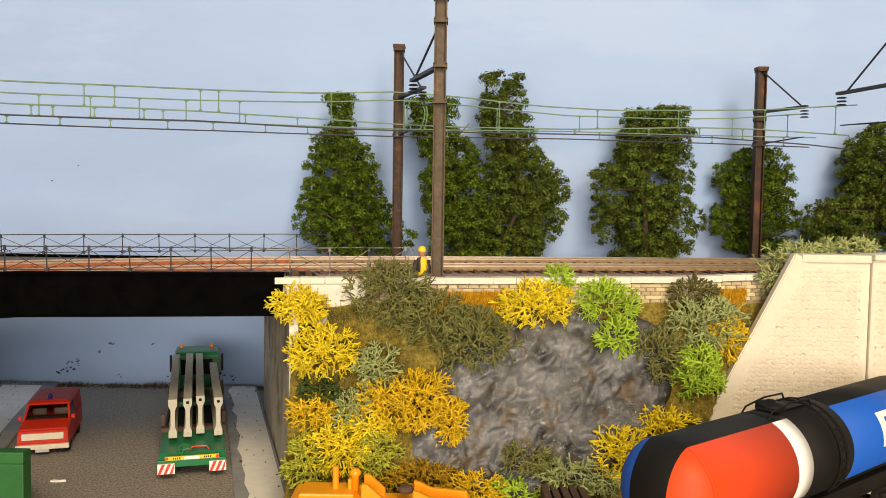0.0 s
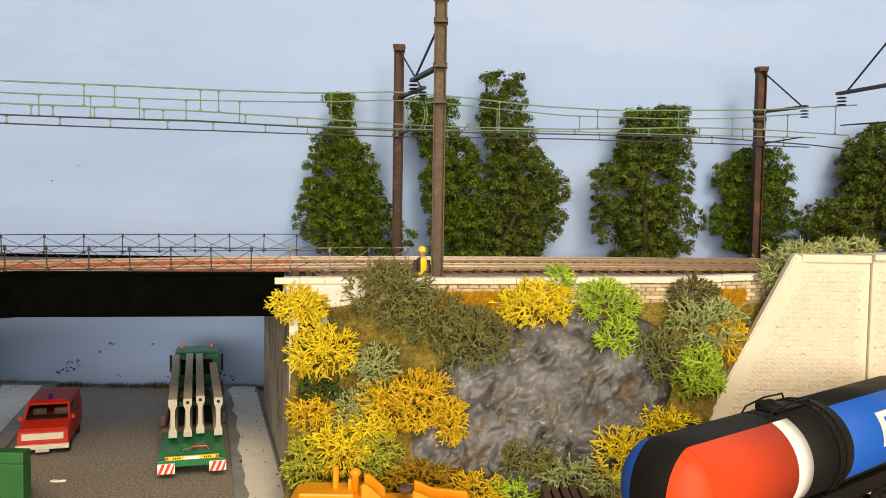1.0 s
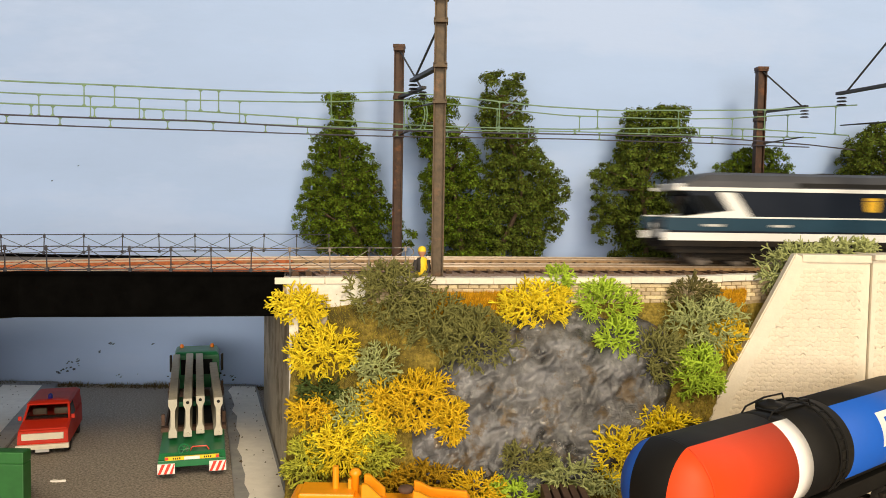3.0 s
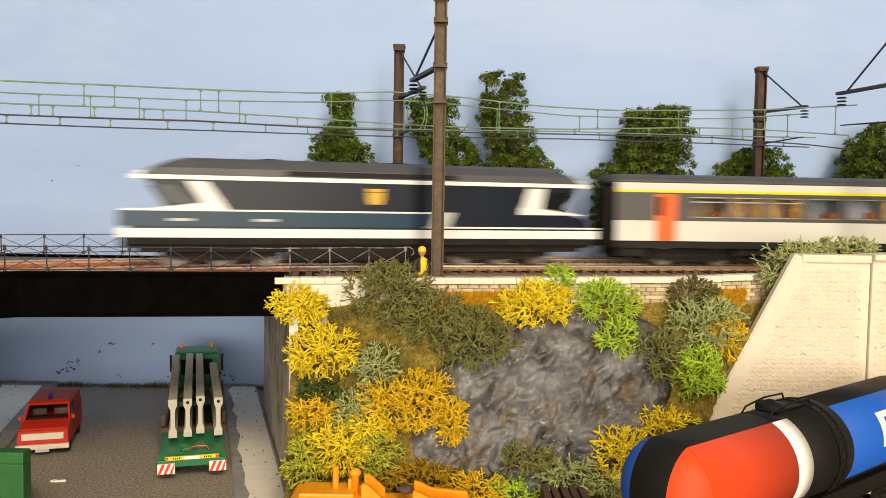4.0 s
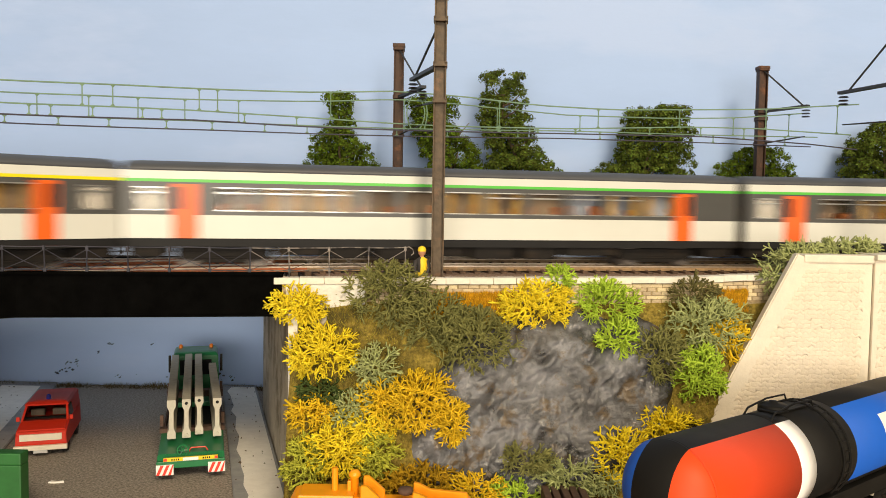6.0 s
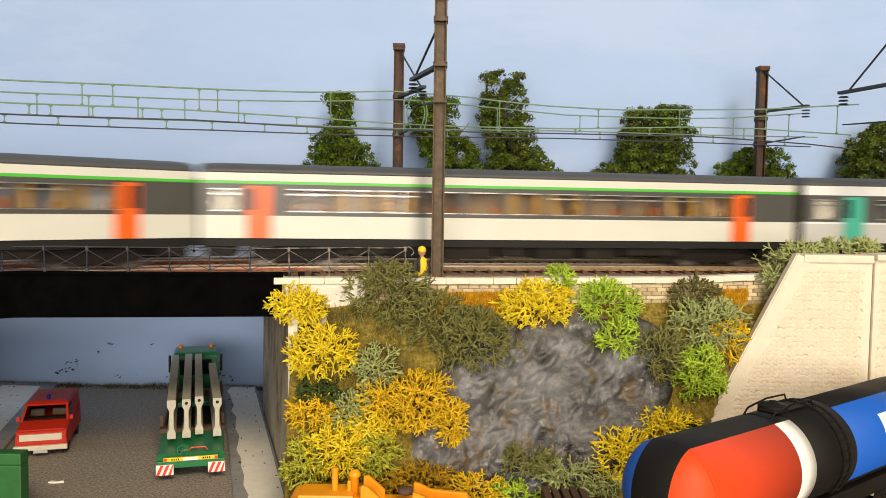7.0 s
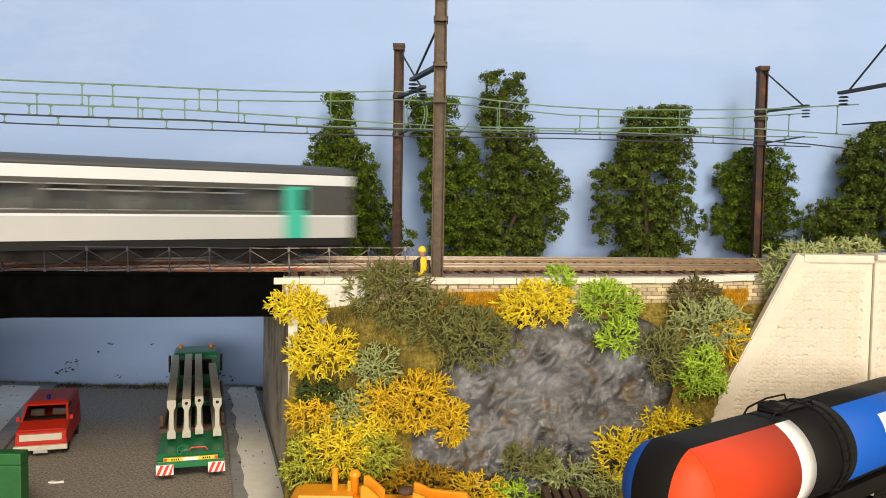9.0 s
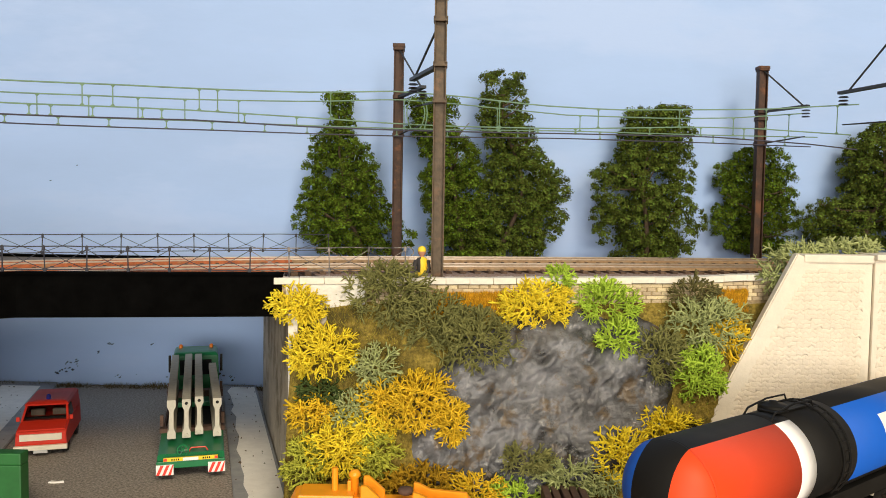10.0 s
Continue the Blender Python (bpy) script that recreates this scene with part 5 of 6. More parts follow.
M_SIGNW = mat("sign_white", (0.85, 0.83, 0.8), 0.4, 0.05, 4)
M_SIGNY = mat("sign_yellow", (0.85, 0.62, 0.02), 0.4, 0.05, 4)
M_WINDOW = glass("vehicle_glass", (0.34, 0.36, 0.36), 0.05)
ROAD_TURN, TRUCK_TURN = 16.8, 16.4


def wheel(parent, x, y, r, w):
    bm = bmesh.new()
    lathe(bm, [(r * 0.62, -w / 2), (r * 0.95, -w / 2), (r, -w * 0.3), (r, w * 0.3), (r * 0.95, w / 2), (r * 0.62, w / 2)], 20, "x", (x, y, r))
    ob = part("wheel", bm, M_TYRE, parent, "black rubber tyre", True)
    bm = bmesh.new()
    k = 1 if x > 0 else -1
    lathe(bm, [(r * 0.62, k * w * 0.2), (r * 0.4, k * w * 0.35), (r * 0.15, k * w * 0.45)], 16, "x", (x, y, r))
    part("rim", bm, M_LGREY, ob, "grey wheel rim", True)


def fire_van():
    """Front at y = 0, towards the viewer; 25 mm wide."""
    ob = thing("fire_van", "red model fire van with a blue beacon", "van", at=at_mm(-192.5, 377.5, 0, 0, 0, ROAD_TURN) @ Matrix.Diagonal((0.91, 1, 0.98, 1)))
    hw = 12.4
    low = [(0.6, 4.2), (0, 6), (0.4, 11.2), (1.6, 13.0), (11.0, 15.4), (47, 15.8), (48, 14), (48, 4.2)]
    bm = bmesh.new()
    loft(bm, [[(s * (hw - 0.35 * (z > 12)), y, z) for y, z in low] for s in (-1, 1)])
    bmesh.ops.bevel(bm, geom=bm.edges[:], offset=0.7, segments=2, affect="EDGES")
    part("body", bm, M_RED, ob, "glossy red lower body")
    bm = bmesh.new()
    top = 23.4
    loft(bm, [[(-a, y0, z), (a, y0, z), (a, y1, z), (-a, y1, z)] for a, y0, y1, z in ((10.9, 16.6, 46.8, top - 1.8), (10.9, 16.4, 47.0, top - 1.0), (9.6, 18.0, 46, top), (6, 20, 44, top + 0.4))])
    part("roof", bm, M_RED, ob, "red rounded roof")
    for s in (-1, 1):
        bm = bmesh.new()
        extrude_poly(bm, [(s * 11.9, 10.6, 15.2), (s * 11.9, 12.0, 15.2), (s * 10.6, 17.6, top - 1.7), (s * 10.6, 16.4, top - 1.7)], (-s * 1.1, 0, 0))
        part("windscreen_post", bm, M_RED, ob)
        bm = bmesh.new()
        extrude_poly(bm, [(s * 12.05, 26, 15.6), (s * 12.05, 47.3, 15.6), (s * 10.9, 46.8, top - 1.6), (s * 10.9, 24.5, top - 1.6)], (-s * 0.8, 0, 0))
        part("side_panel", bm, M_RED, ob, "red upper side panel")
        bm = bmesh.new()
        extrude_poly(bm, [(s * 12.0, 12.6, 15.5), (s * 12.0, 25.8, 15.5), (s * 10.9, 24.3, top - 1.7), (s * 10.7, 18.0, top - 1.7)], (-s * 0.3, 0, 0))
        part("side_window", bm, M_GLASSD, ob, "dark side window")
        part("mirror", boxed(s * 13.2 - 0.9, s * 13.2 + 0.9, 10.6, 11.3, 15.4, 17.6, 0.2), M_RED, ob)
        for y in (8.5, 38):
            wheel(ob, s * 10.6, y, 3.9, 3.0)
    bm = bmesh.new()
    extrude_poly(bm, [(-10.9, 11.0, 15.5), (10.9, 11.0, 15.5), (9.8, 16.6, top - 1.8), (-9.8, 16.6, top - 1.8)], (0, 0.3, 0.1))
    part("windscreen", bm, M_WINDOW, ob, "clear windscreen").visible_shadow = False
    part("rear_panel", boxed(-11.2, 11.2, 46.6, 47.6, 15.6, top - 1.2, 0.3), M_RED, ob)
    part("dashboard", boxed(-10.5, 10.5, 13.5, 16, 14.6, 16.4, 0.3), M_UNDER, ob)
    for x in (-5.5, 5.5):
        part("seat", boxed(x - 3.6, x + 3.6, 21, 24, 12, 18.6, 0.7), M_VANIN, ob, "beige front seat")
    part("grille", boxed(-10.2, 10.2, -0.35, 0.8, 8.2, 11.4, 0.2), M_CREAMP, ob, "cream radiator panel with headlights")
    part("bumper", boxed(-13.0, 13.0, -1.4, 0.8, 3.6, 6.0, 0.5), M_CREAMP, ob, "cream front bumper")
    part("plate", boxed(-3.4, 3.4, -1.2, -0.8, 2.2, 3.7, 0.1), M_LGREY, ob, "small blank number plate")
    part("chassis", boxed(-9.5, 9.5, 3, 46, 2.6, 5.0, 0.3), M_UNDER, ob)
    bm = bmesh.new()
    lathe(bm, [(1.5, 0), (1.5, 0.5), (1.2, 0.6), (1.2, 2.2), (0.8, 2.8), (0.1, 3.0)], 14, "z", (0, 21.5, top - 0.1))
    part("beacon", bm, M_BEACON, ob, "dark blue beacon", True)


fire_van()


def beam_truck():
    """Rear at y = 0, towards the viewer; the cab at the far end."""
    ob = thing("flatbed_truck", "green model truck and trailer for concrete beams", "truck", at=at_mm(-110.8, 348.5, 0, 0, 0, TRUCK_TURN))
    bm = bmesh.new()
    loft(bm, [[(-14.6, y, z), (14.6, y, z), (14.2, y + d, z2), (-14.2, y + d, z2)] for y, z, d, z2 in ((0.4, 8.0, 3.4, 11.4),)] * 1 + [[(-14.6, 42, 8.0), (14.6, 42, 8.0), (14.2, 42, 13.0), (-14.2, 42, 13.0)]])
    bmesh.ops.bevel(bm, geom=bm.edges[:], offset=0.35, segments=2, affect="EDGES")
    part("rear_deck", bm, M_TRUCK, ob, "green sloping rear deck")
    part("rear_apron", boxed(-14.6, 14.6, 0, 1.8, 6.0, 9.2, 0.3), M_TRUCK, ob)
    part("chassis", boxed(-9, 9, 4, 136, 5.2, 9.0, 0.4), M_UNDER, ob, "black trailer frame")
    part("front_deck", boxed(-13.6, 13.6, 92, 118, 10.2, 13.0, 0.4), M_TRUCK, ob)
    for y in (36, 106):
        part("bolster", boxed(-15.2, 15.2, y - 2.5, y + 2.5, 12.6, 14.7 + (y > 60) * 2.2, 0.3), M_BROWN, ob, "brown timber bolster")
        for x in (-14.2, 14.2):
            part("stanchion", boxed(x - 0.8, x + 0.8, y - 0.8, y + 0.8, 15.6, 21, 0.2), M_BROWN, ob)
    for y in (11, 24, 100, 132):
        for x in (-11.6, 11.6):
            wheel(ob, x, y, 5.0, 4.6)
    for s in (-1, 1):
        bm = boxed(s * 11 - 3.7, s * 11 + 3.7, -1.0, -0.2, 3.4, 8.0, 0.1)
        board = part("warning_board", bm, M_SIGNW, ob, "white board with red slanted bars")
        for k in range(3):
            bm = bmesh.new()
            u = s * 11 - 3.4 + k * 2.5
            x1 = min(u + 3.3, s * 11 + 3.6)
            extrude_poly(bm, [(u - 0.2, -1.02, 3.5), (u + 1.0, -1.02, 3.5), (min(u + 3.0, s * 11 + 3.65), -1.02, 7.9), (min(u + 1.6, s * 11 + 3.6), -1.02, 7.9)], (0, -0.12, 0))
            part("bar", bm, M_SIGNR, board)
    part("lamp_bar", boxed(-11.6, 11.6, -0.9, 0.2, 9.4, 11.0, 0.15), M_SIGNY, ob, "yellow plate bar")
    part("plate", boxed(-3.4, 3.2, -1.15, -0.8, 9.5, 10.9, 0.1), M_SIGNW, ob, "blank white plate")
    for s in (-1, 1):
        part("tail_light", boxed(s * 10.8 - 0.7, s * 10.8 + 0.7, -1.25, -0.85, 9.7, 10.8, 0.1), M_SIGNR, ob, "red tail light")
        for k in range(4):
            part("writing_bar", boxed(s * 6.6 - 1.6 + k * 0.9, s * 6.6 - 1.1 + k * 0.9, -1.0, -0.85, 9.8, 10.6), M_UNDER, ob)
    bm = bmesh.new()
    for k in range(6):
        a = k * math.tau / 6
        tube(bm, [(-3.5, 3.0, 13.0), (-3.5 + 2.4 * math.cos(a), 3.0, 13.0 + 2.4 * math.sin(a))], 0.25, 5)
    tube(bm, [(-3.5 + 2.4 * math.cos(k * math.tau / 18), 3.0, 13.0 + 2.4 * math.sin(k * math.tau / 18)) for k in range(19)], 0.35, 6)
    part("hand_wheel", bm, M_TRUCK, ob, "small green hand wheel")
    for x0, x1 in ((-1.0, 7.2),):
        bm = bmesh.new()
        tube(bm, [(x0, 4, 12.0), (x0 + 1, 5, 13.4), (x1 - 1, 5, 13.4), (x1, 4, 12.0)], 0.3, 6)
        part("hand_rail", bm, M_SIGNR, ob, "thin red rail")
    # the cab
    bm = bmesh.new()
    loft(bm, [[(-a, y0, z), (a, y0, z), (a, y1, z), (-a, y1, z)] for a, y0, y1, z in ((13.0, 122, 148, 6), (13.2, 121.5, 149, 20), (12.8, 121.5, 147, 33), (11.5, 123, 144, 35.2), (9, 126, 141, 35.6))])
    bmesh.ops.bevel(bm, geom=bm.edges[:], offset=0.4, segments=1, affect="EDGES")
    cab = part("cab", bm, M_TRUCK, ob, "dark green driver's cab")
    part("rear_window", boxed(-9, 9, 121.2, 121.7, 22, 31, 0.2), M_GLASSD, cab)
    for s in (-1, 1):
        bm = bmesh.new()
        lathe(bm, [(1.0, 0), (1.1, 0.4), (1.0, 2.0), (0.2, 2.4)], 12, "z", (s * 8.8, 136, 35.5))
        part("beacon", bm, M_AMBER, ob, "orange roof beacon", True)
    part("mirror", boxed(13.8, 15.2, 121, 122.2, 24, 34, 0.3), M_UNDER, ob, "black wing mirror")
    part("mirror", boxed(-15.2, -13.8, 121, 122.2, 24, 34, 0.3), M_UNDER, ob, "black wing mirror")
    for a in (-6, 6):
        part("side_frame", boxed(a * 2.3 - 0.6, a * 2.3 + 0.6, 44, 90, 7, 11, 0.3), M_BROWN, ob)
    return ob


beam_truck()


def concrete_beam(x, y0, y1, turn, z=14.1, hole=True):
    """An upright I-shaped beam lying along the trailer."""
    ob = thing("concrete_beam", "long pale concrete bridge beam on the truck", "beam", "concrete beams", at=Matrix.Translation((-0.1108, 0.3485, 0)) @ pose(0, 0, 0, 0, 0, TRUCK_TURN) @ at_mm(x, y0, z, 1.8, 0, turn))
    half = [(1.75, 0), (1.9, 0.4), (1.85, 2.8), (1.1, 4.6), (0.95, 5.6), (0.95, 12.6), (1.2, 13.6), (1.95, 15.2), (1.95, 17.9), (1.75, 18.3)]
    prof = half + [(-a, b) for a, b in half[::-1]]
    bm = bmesh.new()
    loft(bm, [[(a, y, b) for a, b in prof] for y in (0, 0.3, y1 - y0)])
    part("shaft", bm, M_CONC, ob)
    if hole:
        bm = bmesh.new()
        lathe(bm, [(0.75, -0.12), (0.75, 0.3)], 14, "y", (0, 0, 16.4))
        part("socket", bm, M_UNDER, ob, "dark round socket")
        bm = bmesh.new()
        lathe(bm, [(0.7, -0.3), (0.85, 0.1)], 12, "y", (0, 0, 1.4))
        part("stud", bm, M_CONC, ob)


for x, y0, y1, turn, hole in ((-9.0, 18, 116, 1.2, False), (-2.4, 18.5, 118, 0.8, True), (3.2, 23, 117.5, 1.0, True), (11.4, 18, 92, 1.6, True)):
    concrete_beam(x, y0, y1, turn, hole=hole)

def paper_scrap():
    bm = bmesh.new()
    extrude_poly(bm, [(-3.4, -0.6, 0.02), (-0.5, -1.1, 0.02), (3.2, -0.5, 0.02), (2.6, 0.5, 0.02), (0.2, 0.3, 0.02), (-2.4, 1.0, 0.02)], (0, 0, 0.6))
    for v in bm.verts:
        v.co.z += 0.25 * abs(math.sin(v.co.x * 1.7)) if v.co.z > 0.3 else 0
    ob = tagged(part("paper_scrap", bm, M_PATCH, None, "small white scrap lying on the road"), category="scrap")
    ob.matrix_world = at_mm(-168, 343, 0, 0, 0, 8)


paper_scrap()

# ---- the tank wagon in the foreground ----
M_TRED = mat("tank_red", (0.85, 0.07, 0.015), 0.5, 0.03, 30, spec=0.25)
M_TBLUE = mat("tank_blue", (0.01, 0.11, 0.56), 0.55, 0.04, 30, spec=0.2)
M_TBLACK = mat("tank_black", (0.007, 0.0065, 0.006), 0.65, 0.2, 12, spec=0.22)
M_TWHITE = mat("tank_white", (0.85, 0.85, 0.85), 0.4, 0.02, 20)


def tank_wagon():
    """Axis along x; -y is the far side. Its nearest dome at x = -36."""
    ob = thing("tank_wagon", "tank wagon with blue, red, white and black bands", "tank wagon", at=at_mm(84.8, 230, 47, 0, 0, 38))
    r, split = 15.0, 5.86
    mats = [M_TBLACK, M_TRED, M_TBLUE, M_TWHITE]

    def painted(name, prof, pick, label, cuts=()):
        bm = bmesh.new()
        rings = []
        n = 72
        for x, rad in prof:
            rings.append([bm.verts.new((x, rad * math.sin(k * math.tau / n), rad * math.cos(k * math.tau / n))) for k in range(n)])
        for a, b in zip(rings, rings[1:]):
            for k in range(n):
                bm.faces.new((a[k], a[(k + 1) % n], b[(k + 1) % n], b[k]))
        for ring, x in ((rings[0], 0), (rings[-1], 1)):
            if len({tuple(v.co) for v in ring}) > 1 and (ring[0].co - ring[36].co).length > 0.5:
                bm.faces.new(ring if x else ring[::-1])
        for y in (split, -split):
            bmesh.ops.bisect_plane(bm, geom=bm.verts[:] + bm.edges[:] + bm.faces[:], plane_co=(0, y, 0), plane_no=(0, 1, 0))
        bmesh.ops.recalc_face_normals(bm, faces=bm.faces[:])
        for f in bm.faces:
            f.material_index = pick(f.calc_center_median())
        return part(name, bm, mats, ob, label, True)

    side = lambda c, k: 0 if (abs(c.y) < split and c.z > 0) or c.z < -9 else k
    lip = radians(74)
    dome = [(-28.5 - 13.6 * (math.cos(a) - math.cos(lip)), r * math.sin(a) / math.sin(lip)) for a in [radians(x) for x in (3, 10, 18, 26, 34, 42, 50, 57, 63, 68, 72, 74)]]
    painted("dome", dome, lambda c: 0 if abs(c.y) < split else (1 if c.y < 0 else 2), "domed end with a red, a black and a blue field")
    painted("red_section", [(-28.5, r), (-28.2, r + 0.02), (13.8, r)], lambda c: side(c, 1 if c.y < 0 else 2), "red shell section with a black top")
    painted("white_band", [(13.8, r), (22.3, r)], lambda c: side(c, 3), "white band")
    painted("black_section", [(22.3, r), (48.0, r)], lambda c: 0, "matt black shell section")
    painted("blue_section", [(48.0, r), (112, r)], lambda c: side(c, 2), "blue shell section with a black top")
    painted("dome", [(112, r), (114, r * 0.96), (118, r * 0.7), (120, r * 0.3), (120.2, 0.2)], lambda c: 0, "black domed end")
    # ladder strap, hatch and walkway
    bm = bmesh.new()
    for x in (37.5, 41.5):
        tube(bm, [(x, (r + 0.9) * math.sin(a), (r + 0.9) * math.cos(a)) for a in [radians(-130 + k * 8) for k in range(22)]], 0.38, 6)
    for k in range(13):
        a = radians(-126 + k * 12)
        tube(bm, [(37.5, (r + 0.9) * math.sin(a), (r + 0.9) * math.cos(a)), (41.5, (r + 0.9) * math.sin(a), (r + 0.9) * math.cos(a))], 0.3, 5)
    part("ladder", bm, M_TBLACK, ob, "thin black curved ladder")
    bm = bmesh.new()
    lathe(bm, [(4.6, -0.6), (4.6, 1.2), (4.2, 1.6), (1.5, 2.0), (1.2, 2.6), (0.2, 2.7)], 20, "z", (26, 1.5, r))
    part("hatch", bm, M_TBLACK, ob, "black filling hatch", True)
    part("walkway", boxed(20, 40, -3.4, 3.4, r + 0.1, r + 0.6, 0.2), M_TBLACK, ob, "black roof walkway")
    for y in (-4.4, 4.4):
        bm = bmesh.new()
        tube(bm, [(14, y, r - 1), (16.5, y, r + 1.2), (27, y, r + 2.6), (38, y, r + 2.4), (40, y, r - 1)], 0.32, 6)
        part("hand_rail", bm, M_TBLACK, ob)
    # a white curved mark on the blue field
    bm = bmesh.new()
    for x0, x1, a0, a1 in ((69, 73, 50, 94), (73, 88, 50, 58), (73, 86, 68, 75), (73, 88, 86, 94)):
        pts = [radians(-(a0 + (a1 - a0) * k / 8)) for k in range(9)]
        loft(bm, [[(x0, (r + o) * math.sin(a), (r + o) * math.cos(a)) for o in (0.0, 0.12)] + [(x1, (r + o) * math.sin(a), (r + o) * math.cos(a)) for o in (0.12, 0.0)] for a in pts])
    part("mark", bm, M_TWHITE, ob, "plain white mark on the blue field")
    # running gear, resting on its own short track
    part("frame", boxed(-34, 118, -9, 9, -19.5, -14.0, 0.4), M_TBLACK, ob, "black wagon frame")
    for x in (-12, 96):
        part("saddle", boxed(x - 5, x + 5, -10, 10, -14.2, -9.5, 0.3), M_TBLACK, ob)
        bm = bmesh.new()
        for a in (-11, 11):
            for y in (-8.25, 8.25):
                k = 1 if y > 0 else -1
                lathe(bm, [(5.3, y - k * 1.6), (5.2, y), (5.0, y + k * 0.9), (1, y + k * 1.1)], 18, "y", (x + a, 0, -24.7))
            tube(bm, [(x + a, -9, -24.7), (x + a, 9, -24.7)], 0.9, 8)
        for y in (-9.8, 9.8):
            box(bm, x - 15, x + 15, y - 1, y + 1, -25.5, -21, 0.3)
        box(bm, x - 4, x + 4, -9.5, 9.5, -23.0, -19.0, 0.3)
        part("bogie", bm, M_UNDER, ob, "black wheels and bogie")


tank_wagon()


def siding():
    ob = thing("siding_track", "short siding with rusty rails on ballast", "track", at=at_mm(84.8, 230, 0, 0, 0, 38))
    bm = bmesh.new()
    loft(bm, [[(x, -26, 0.05), (x, -17, 14.4), (x, 17, 14.4), (x, 26, 0.05)] for x in (-70, 110)])
    part("ballast", bm, M_BALLAST, ob)
    for y in (-8.6, 8.6):
        part("rail", boxed(-70, 110, y - 0.5, y + 0.5, 14.3, 17.0), M_RUST, ob)
    bm = bmesh.new()
    for k in range(26):
        box(bm, -68 + k * 6.9, -65 + k * 6.9, -15, 15, 13.8, 15.0)
    tagged(part("sleepers", bm, M_SLEEPER, ob), kind="stuff")


siding()

# ---- small things in the foreground ----
M_MACH = mat("machine_orange", (0.9, 0.34, 0.015), 0.35, 0.08, 8)
M_GREENW = mat("green_paint", (0.02, 0.13, 0.03), 0.45, 0.15, 6)


def orange_loader():
    ob = thing("track_loader", "orange model digger with posts and arms", "digger", at=at_mm(-20, 270, 0))
    part("hood", boxed(-31, -6, -9, 9, 10, 24.2, 1.6), M_MACH, ob, "orange engine hood")
    part("hood_top", boxed(-28, -9, -6, 6, 24.0, 25.6, 0.6), M_MACH, ob)
    bm = bmesh.new()
    tube(bm, [(-16.0, 0, 24), (-16.0, 0, 33.4)], 1.1, 12)
    part("exhaust", bm, M_MACH, ob, "orange exhaust pipe")
    bm = bmesh.new()
    lathe(bm, [(1.4, 0), (1.4, 6.0), (2.1, 6.6), (2.1, 7.6), (1.2, 8.6), (0.1, 8.8)], 16, "z", (-9.2, 0, 24))
    part("air_filter", bm, M_MACH, ob, "orange capped air filter", True)
    part("bracket", boxed(-11.6, -10.4, -1, 1, 24, 29, 0.2), M_MACH, ob)
    for y in (-5, 5):
        bm = bmesh.new()
        extrude_poly(bm, [(-6.6, y - 1, 22), (-6.6, y - 1, 29.0), (-4.6, y - 1, 29.0), (1, y - 1, 24), (1, y - 1, 20)], (0, 2, 0))
        bmesh.ops.bevel(bm, geom=bm.edges[:], offset=0.3, segments=1, affect="EDGES")
        part("arm", bm, M_MACH, ob)
        bm = bmesh.new()
        extrude_poly(bm, [(11, y - 1, 20), (11, y - 1, 27), (13, y - 1, 26.6), (17, y - 1, 24.6), (30, y - 1, 23.4), (30, y - 1, 20.5)], (0, 2, 0))
        bmesh.ops.bevel(bm, geom=bm.edges[:], offset=0.3, segments=1, affect="EDGES")
        part("lift_arm", bm, M_MACH, ob)
    bm = bmesh.new()
    lathe(bm, [(2.4, -0.9), (2.8, 0), (2.4, 0.9), (1.0, 1.2)], 14, "z", (8.4, 0, 25.6))
    part("seat", bm, M_BROWN, ob, "dark brown round seat", True)
    part("deck", boxed(-6, 31, -8, 8, 9, 21.5, 0.8), M_MACH, ob)
    for y in (-11, 11):
        bm = bmesh.new()
        prof = [(-30 + 9 * math.cos(a), 7.5 + 7.5 * math.sin(a)) for a in [math.pi / 2 + k * math.pi / 8 for k in range(9)]]
        prof += [(20 + 9 * math.cos(a), 7.5 + 7.5 * math.sin(a)) for a in [-math.pi / 2 + k * math.pi / 8 for k in range(9)]]
        extrude_poly(bm, [(x, y - 3, z) for x, z in prof], (0, 6, 0))
        part("crawler", bm, M_UNDER, ob, "black crawler track")
    for x in (-20, 12):
        part("axle_beam", boxed(x - 2, x + 2, -9, 9, 6, 12, 0.3), M_UNDER, ob)


orange_loader()


def green_frame():
    ob = thing("gantry_frame", "green painted wooden frame beside the road", "frame")
    for x in (-168.6, -206):
        part("leg", boxed(x, x + 9.6, 297, 303, 0, 23.0, 0.5), M_GREENW, ob)
    part("crossbar", boxed(-206, -159.0, 297, 303, 23.0, 27.6, 0.5), M_GREENW, ob)


green_frame()


# Plain bars for a brown object of unknown kind; timber is assumed.
def brown_bars():
    rng = random.Random(4)
    for k in range(5):
        x = 38 + k * 3.4
        ob = tagged(part("timber", boxed(x, x + 2.6, 258, 292, 0.05, 20.6 + rng.uniform(-0.6, 1.4), 0.4), M_BROWN, None, "dark brown upright bar of an unidentified brown object"), category="timber", group="stacked timbers")


brown_bars()


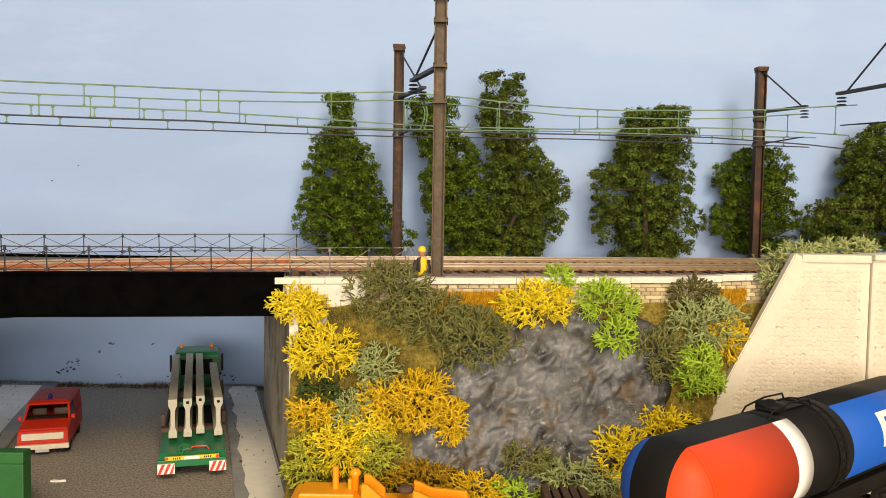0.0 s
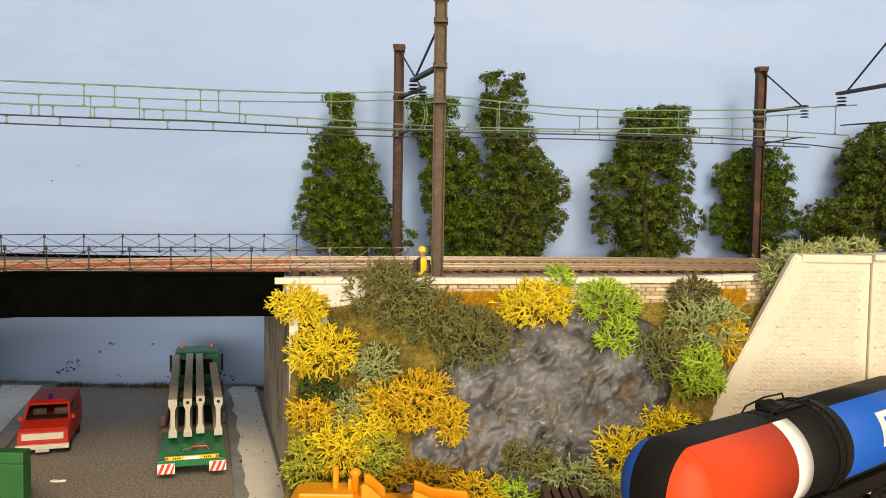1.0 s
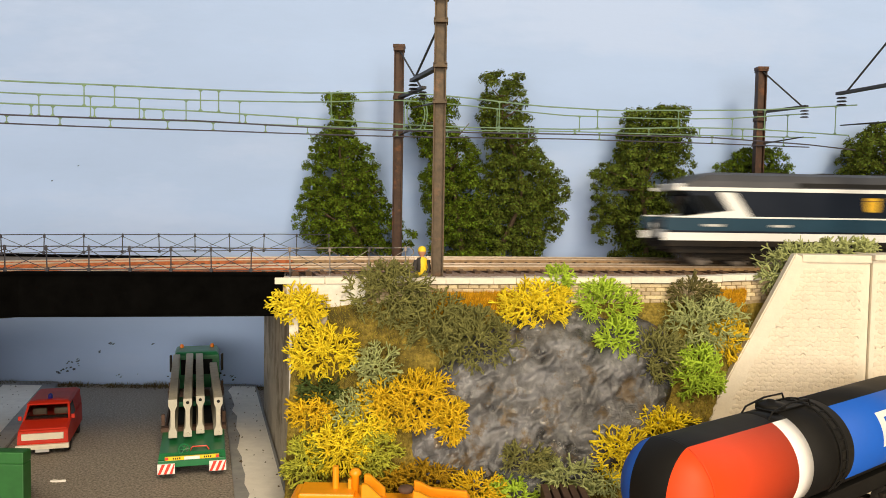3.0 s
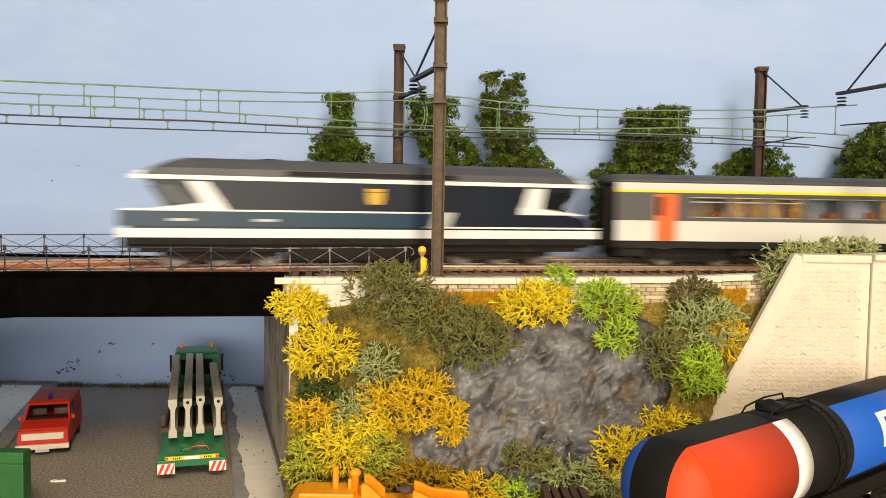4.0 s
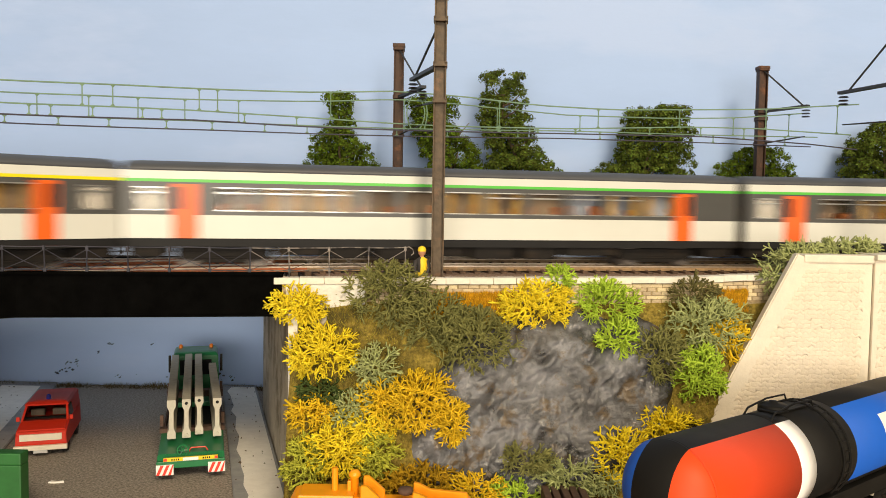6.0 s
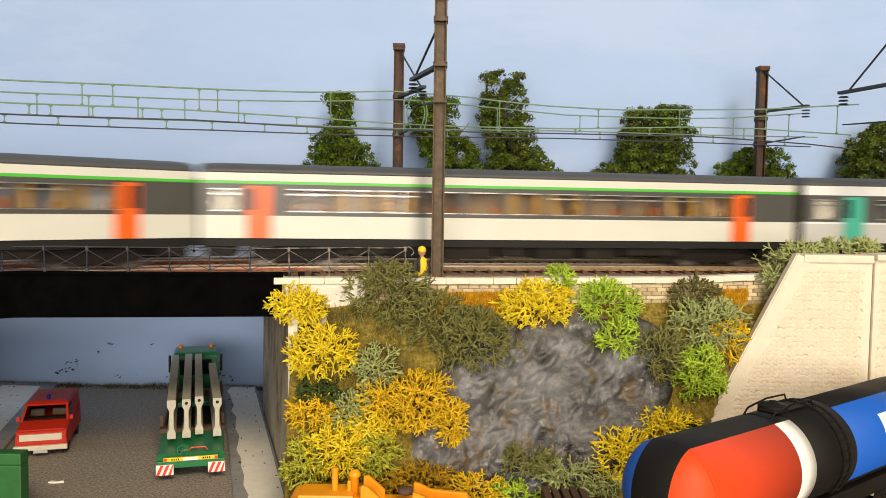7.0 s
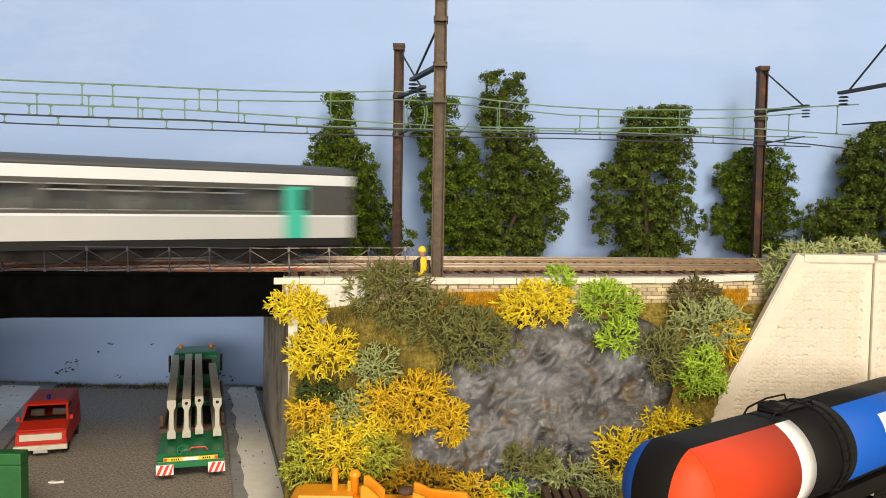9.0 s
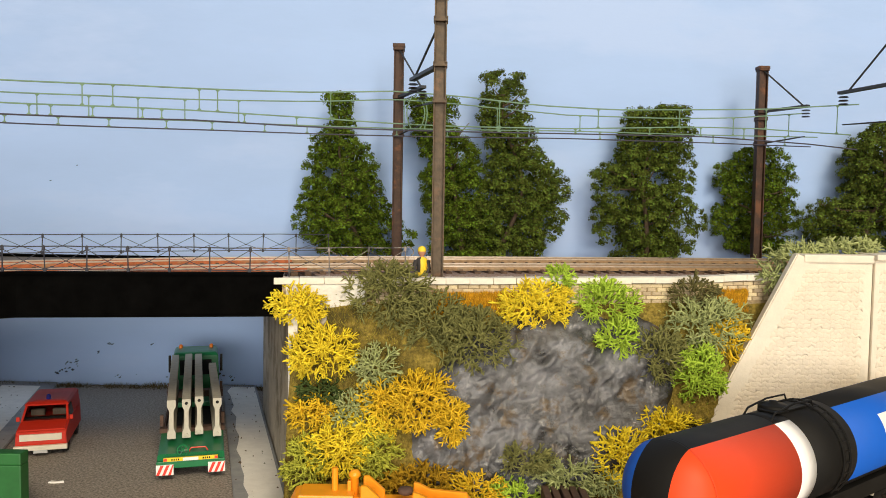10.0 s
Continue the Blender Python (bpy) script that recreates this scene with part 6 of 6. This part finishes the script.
def worker():
    bm = bmesh.new()
    prof = [(2.0, 0), (2.2, 4), (2.6, 8.4), (2.9, 9.5), (2.5, 12), (3.0, 15.2), (1.1, 16.2), (1.1, 16.8), (1.9, 17.4), (2.2, 18.6), (2.3, 19.2), (1.8, 20.4), (0.5, 21.0)]
    rings = lathe(bm, prof, 14, "z", (-9.2, 347.5, 85.4))
    for v in bm.verts:
        v.co.x = -9.2 + (v.co.x + 9.2) * 0.82
        v.co.y = 347.5 + (v.co.y - 347.5) * 0.75
    for s in (-1, 1):
        tube(bm, [(-9.2 + s * 2.6, 347.4, 100), (-9.2 + s * 3.2, 346.2, 96.6), (-9.2 + s * 2.2, 344.8, 94.4)], [0.95, 0.9, 0.7], 8)
    dark = mat("jacket_dark", (0.05, 0.045, 0.045), 0.8, 0.2, 3)
    vest = mat("vest_yellow", (0.85, 0.62, 0.03), 0.6, 0.1, 3)
    skin = mat("figure_face", (0.5, 0.24, 0.14), 0.7, 0.1, 3)
    for f in bm.faces:
        c = f.calc_center_median()
        h = c.z - 85.4
        f.material_index = 1 if h < 9.8 or h > 18.4 else (2 if h > 16.0 else (1 if abs(c.x + 8.2) < 1.3 else 0))
    tagged(part("figurine", bm, [dark, vest, skin], None, "tiny worker figurine in a yellow vest and helmet", True), category="figurine")


worker()


# ---- what moves ----
def first_coach(t):
    """How far along the track the first coach's front is: it picks up speed, then eases."""
    u = t - 6.0
    lead = float(np.interp(t, (0.0, 2.4, 2.7, 3.8, 4.0, 4.5, 5.0, 5.6, 6.3, 7.0, 7.5, 8.4, 9.0, 9.3, 10.0), (-11.5, -11.5, -9.5, -1.2, 0.4, 2.8, 3.4, 5.0, 6.2, 6.4, 3.0, 1.8, 5.0, 10.5, 12.5)))
    return 435.8 + 269.4 * u + 1.18 * u * u - 0.5 * u ** 3 + lead


def ride(ob, back, half):
    """Keys a vehicle whose middle runs back mm behind the first coach's front; half: from its middle to its bogies' pivots."""
    rows = []
    for i in range(51):
        t = i * 0.2
        s = first_coach(t) - back
        p, q = on_track(s + half), on_track(s - half)
        d = p - q
        c = (p + q) / 2
        rows.append((t, at_mm(c.x, c.y, RAIL_Z, 0, 0, math.degrees(math.atan2(d.y, d.x)) - 180)))
    walk(ob, rows)


def motions():
    for ob, back, half in TRAIN:
        ride(ob, back, half)


motions()
